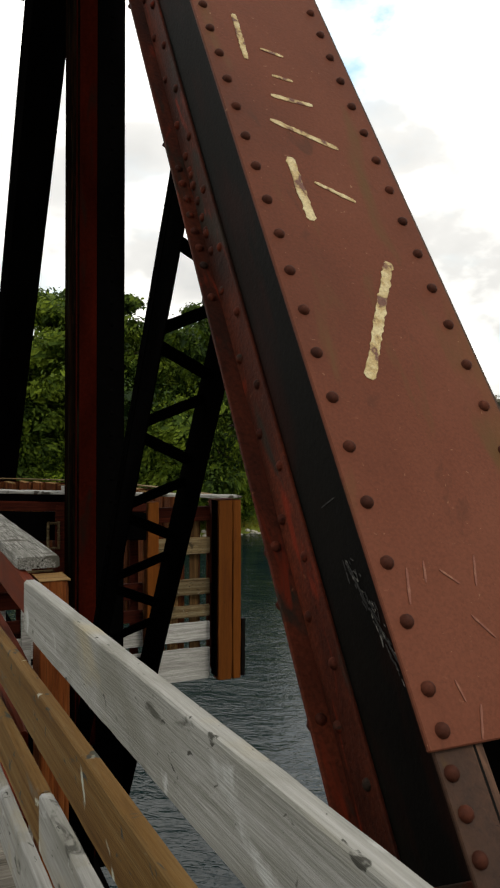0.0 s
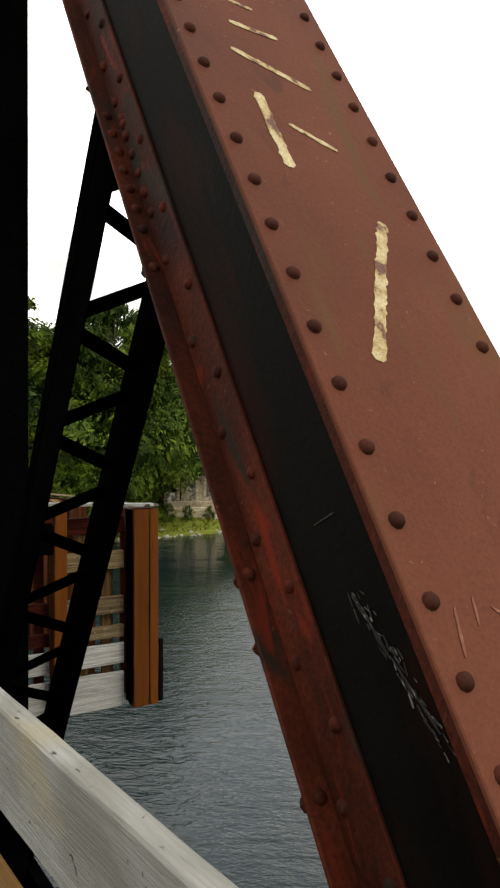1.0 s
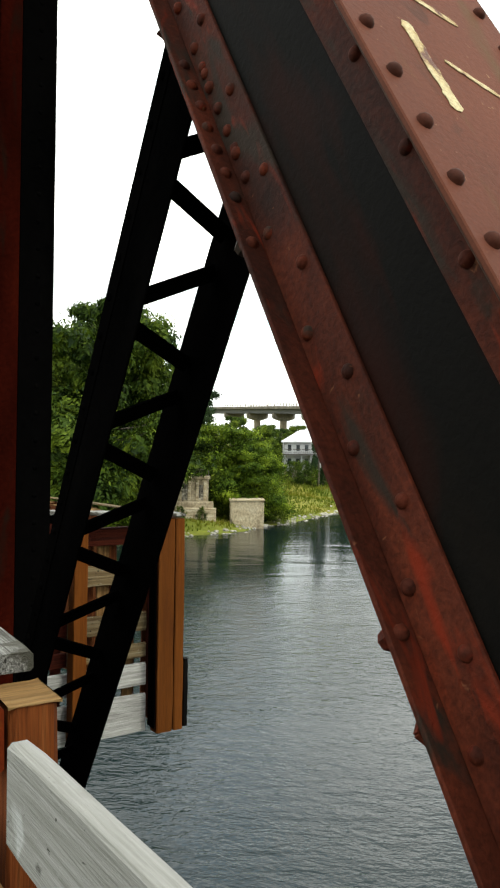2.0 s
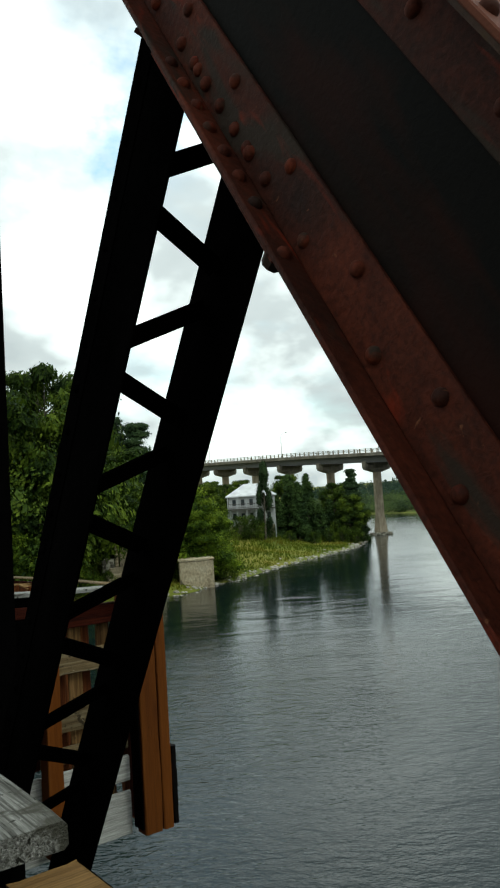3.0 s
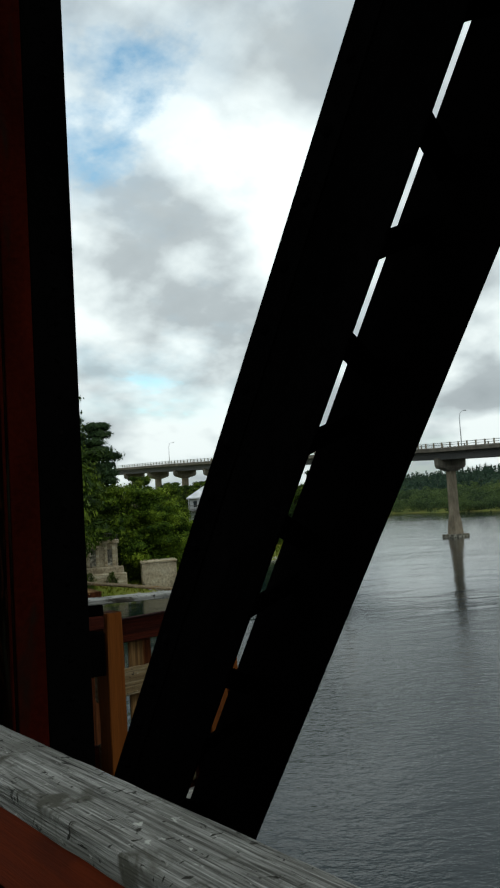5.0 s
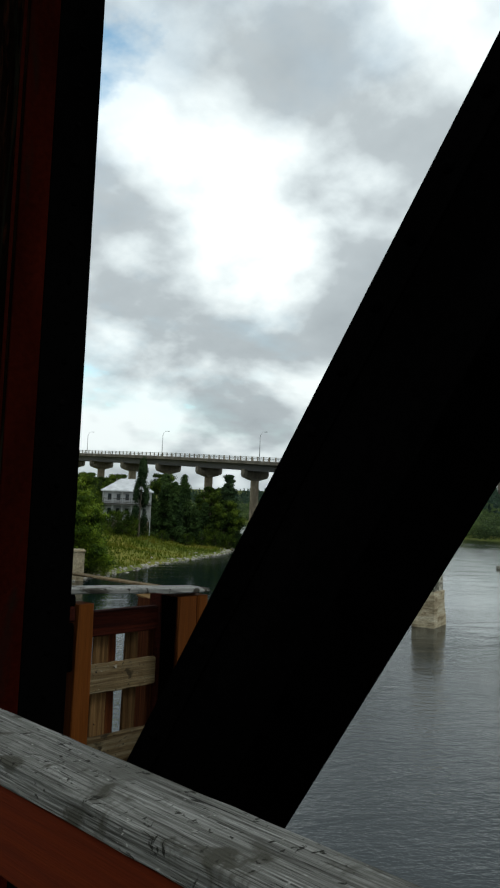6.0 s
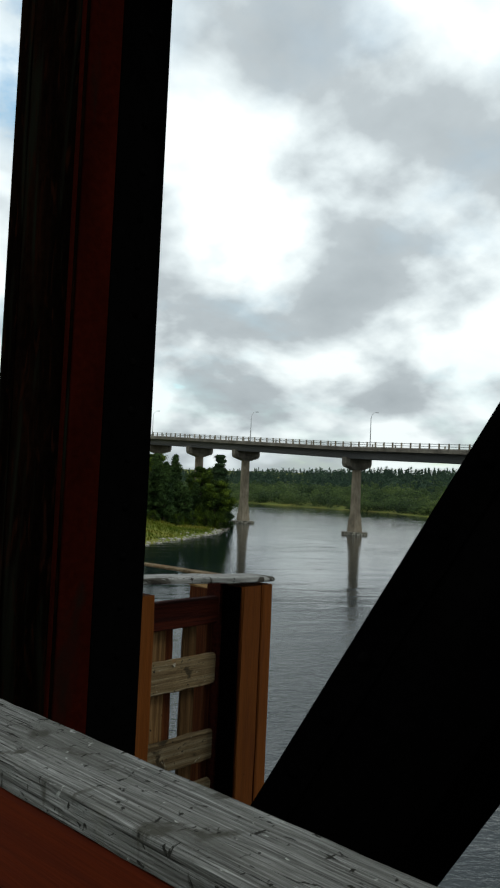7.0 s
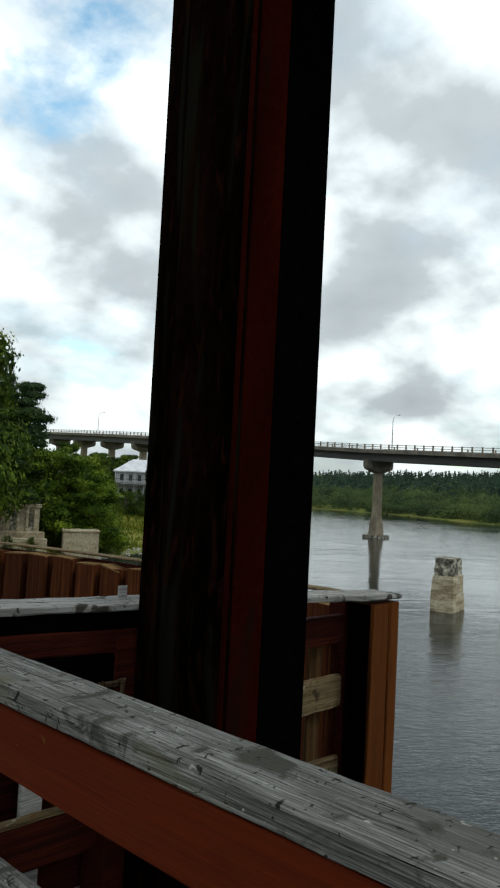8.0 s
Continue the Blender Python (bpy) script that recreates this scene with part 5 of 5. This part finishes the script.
# kind, bearing, distance, scale, turn, widening
PLANTED = (
    ("a", 4, 84, 1.15, 20, 1.0), ("b", 8, 80, 1.4, 100, 1.1), ("a", 11, 88, 1.3, 200, 1.0), ("b", 14, 80, 1.3, 10, 1.0), ("a", 17, 87, 1.12, 70, 1.1), ("c", 12, 77, 0.9, 33, 1.2),
    ("a", 20.3, 86, 1.15, 140, 1.0), ("b", 22.6, 82, 1.38, 210, 0.66), ("c", 19, 78, 0.85, 90, 1.2), ("b", 24.8, 96, 1.0, 300, 1.0), ("c", 23.3, 82, 0.8, 150, 1.1), ("c", 26.2, 101, 1.0, 50, 0.9),
    ("p", 29.0, 102, 1.17, 0, 0.75), ("p", 27.6, 105, 1.03, 120, 0.7), ("b", 28.6, 99, 0.63, 250, 0.8), ("c", 31.75, 98, 1.32, 0, 0.85), ("c", 33.7, 96, 0.95, 60, 0.85), ("c", 32.8, 97, 1.1, 200, 0.8),
    ("b", 33.79, 126, 0.58, 70, 0.6), ("c", 30.5, 97, 0.77, 50, 0.6), ("b", 31.6, 130, 0.6, 140, 0.7), ("w", 34.9, 97, 1.20, 0, 0.7), ("w", 34.6, 120, 1.60, 70, 0.6),
    ("b", 36.4, 173, 0.6, 20, 0.68), ("b", 34.1, 149, 0.55, 40, 0.65), ("b", 35.2, 160, 0.5, 200, 0.7), ("q", 38.0, 140, 1.33, 0, 0.75),
    ("s", 39.9, 152, 1.05, 0, 1.15), ("s", 41.2, 156, 1.03, 90, 1.0), ("s", 40.5, 150, 0.92, 200, 1.05), ("b", 43.1, 167, 0.66, 160, 0.7), ("p", 44.5, 160, 0.8, 15, 0.78),
    ("s", 44.9, 163, 0.75, 30, 1.05), ("s", 42.75, 160, 0.68, 130, 1.15), ("b", 39.4, 170, 0.68, 130, 0.8), ("b", 44.2, 158, 0.55, 80, 0.75), ("s", 38.9, 150, 0.72, 300, 1.2),
    ("s", 42.1, 153, 0.6, 10, 1.2),
    ("w", 36.2, 138, 1.3, 250, 0.9), ("w", 36.9, 139, 1.35, 20, 0.9), ("w", 37.5, 140, 1.15, 160, 0.9), ("w", 38.3, 144, 0.8, 40, 0.9), ("w", 39.72, 146, 0.7, 90, 0.9), ("w", 41.56, 149, 0.75, 10, 0.9), ("w", 42.6, 152, 0.9, 210, 0.9), ("w", 43.59, 154, 1.0, 70, 0.8), ("w", 44.6, 156, 0.9, 110, 0.8),
    ("w", 28.0, 88.0, 0.62, 30, 0.62), ("w", 29.6, 89.6, 0.55, 120, 0.6), ("w", 32.3, 92.0, 0.8, 200, 0.6), ("w", 26.6, 87.5, 0.7, 260, 0.7),
)
first = set()
for kind, az, dist, sc, turn, wide in PLANTED:
    x, y = polar(az, dist)
    m = place(kind, x, y, sc, turn, 0.3, wide)
    if kind in first:
        copy_thing(TREES[kind], m)
    else:
        first.add(kind)
        TREES[kind].matrix_world = m


# ---- far woods, grass, stones ----
def far_woods():
    """Light broadleaves along the far bank in front of a dark wooded hill."""
    rnd = random.Random(21)
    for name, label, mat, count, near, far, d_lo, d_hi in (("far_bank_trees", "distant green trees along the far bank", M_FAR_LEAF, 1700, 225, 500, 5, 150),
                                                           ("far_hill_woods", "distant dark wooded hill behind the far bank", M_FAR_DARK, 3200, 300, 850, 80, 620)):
        verts, faces = [], []
        n = 0
        while n < count:
            az, dist = rnd.uniform(40, 78), rnd.uniform(near, far)
            x, y = polar(az, dist)
            d = float(shore_distance(FAR_BANK, np.array([x]), np.array([y]))[0])
            if not d_lo < d < d_hi:
                continue
            n += 1
            z = float(ground_height(x, y)) - 0.5
            hill = mat is M_FAR_DARK
            tall = hill and rnd.random() < 0.6
            h = rnd.uniform(7, 10.5) if tall else rnd.uniform(4, 8.5) * (0.7 if d < 25 else 1.0)
            w = rnd.uniform(1.6, 2.4) if tall else rnd.uniform(2.6, 4.6)
            for k in range(46 if hill else 190):
                f = rnd.random() ** 0.8
                env = (1.04 - f) ** 0.8 if tall else math.sqrt(max(0.02, 1 - (2 * f - 0.85) ** 2 / 1.4))
                a, r = rnd.uniform(0, 6.28), w * env * rnd.uniform(0.55, 1)
                c = Vector((x + math.cos(a) * r, y + math.sin(a) * r, z + h * f))
                p = rnd.uniform(0.55, 0.95) if hill else rnd.uniform(0.25, 0.5)
                u = Vector((rnd.gauss(0, 1), rnd.gauss(0, 1), rnd.gauss(0, 0.5))).normalized()
                v = u.orthogonal().normalized()
                b = len(verts)
                verts.extend(((c - u * p)[:], (c - v * p * 0.7)[:], (c + u * p)[:], (c + v * p * 0.7)[:]))
                faces.append((b, b + 1, b + 2, b + 3))
        me = bpy.data.meshes.new(name)
        me.from_pydata(verts, [], faces)
        me.materials.append(mat)
        tagged(new(name, me), label, "woods", kind="stuff")


def grass():
    rnd = random.Random(31)
    verts, faces = [], []
    xs, ys = [rnd.uniform(20, 140) for _ in range(60000)], [rnd.uniform(66, 165) for _ in range(60000)]
    d = shore_distance(LEFT_BANK, np.array(xs), np.array(ys))
    z = ground_height(xs, ys)
    for x, y, dd, zz in zip(xs, ys, d, z):
        if not 1.5 < dd < 60:
            continue
        h = rnd.uniform(0.2, 0.6) * (1.3 if dd > 10 else 0.8)
        for _ in range(2):
            a = rnd.uniform(0, 6.28)
            b = len(verts)
            w = 0.09
            verts.extend(((x + math.cos(a) * w, y + math.sin(a) * w, zz - 0.05), (x - math.cos(a) * w, y - math.sin(a) * w, zz - 0.05),
                          (x + rnd.uniform(-0.2, 0.2), y + rnd.uniform(-0.2, 0.2), zz + h)))
            faces.append((b, b + 1, b + 2))
    me = bpy.data.meshes.new("grass")
    me.from_pydata(verts, [], faces)
    me.materials.append(M_GRASS)
    tagged(new("grass", me), "yellow-green rough grass on the river bank", "grass", kind="stuff")


def stones():
    rnd = random.Random(41)
    bm = bmesh.new()
    for (ax, ay), (bx, by) in zip(LEFT_BANK[1:11], LEFT_BANK[2:11]):
        for _ in range(int(math.hypot(bx - ax, by - ay) * 3)):
            f = rnd.random()
            x, y = ax + (bx - ax) * f + rnd.gauss(0, 0.7), ay + (by - ay) * f + rnd.gauss(0, 0.7) + 0.6
            s = rnd.uniform(0.08, 0.3)
            r = bmesh.ops.create_icosphere(bm, subdivisions=1, radius=s)
            bmesh.ops.scale(bm, vec=(rnd.uniform(0.8, 1.5), rnd.uniform(0.8, 1.5), rnd.uniform(0.5, 0.8)), verts=r["verts"])
            bmesh.ops.translate(bm, vec=(x, y, float(ground_height(x, y)) + s * 0.2), verts=r["verts"])
    tagged(part("stones", bm, M_STONE), "pale stones along the waterline", "stones", kind="stuff")


far_woods()
grass()
stones()


# ---- walkway planks ----
def walkway():
    d = thing("floor", "weathered plank deck of the old bridge", "floor", Matrix.Translation((-0.7, 0, 0)), kind="structure")
    bm = plank(-1.85, 1.76, -0.095, 0.095, -0.05, 0.0, 0, 0.003, 8, 0.004, 1)
    me = bpy.data.meshes.new("plank")
    bm.to_mesh(me)
    bm.free()
    me.materials.append(M_DECK)
    for k in range(96):
        ob = new("plank", me)
        ob.parent = d
        ob.matrix_local = Matrix.Translation((0, -5.2 + k * 0.2, 0))


walkway()
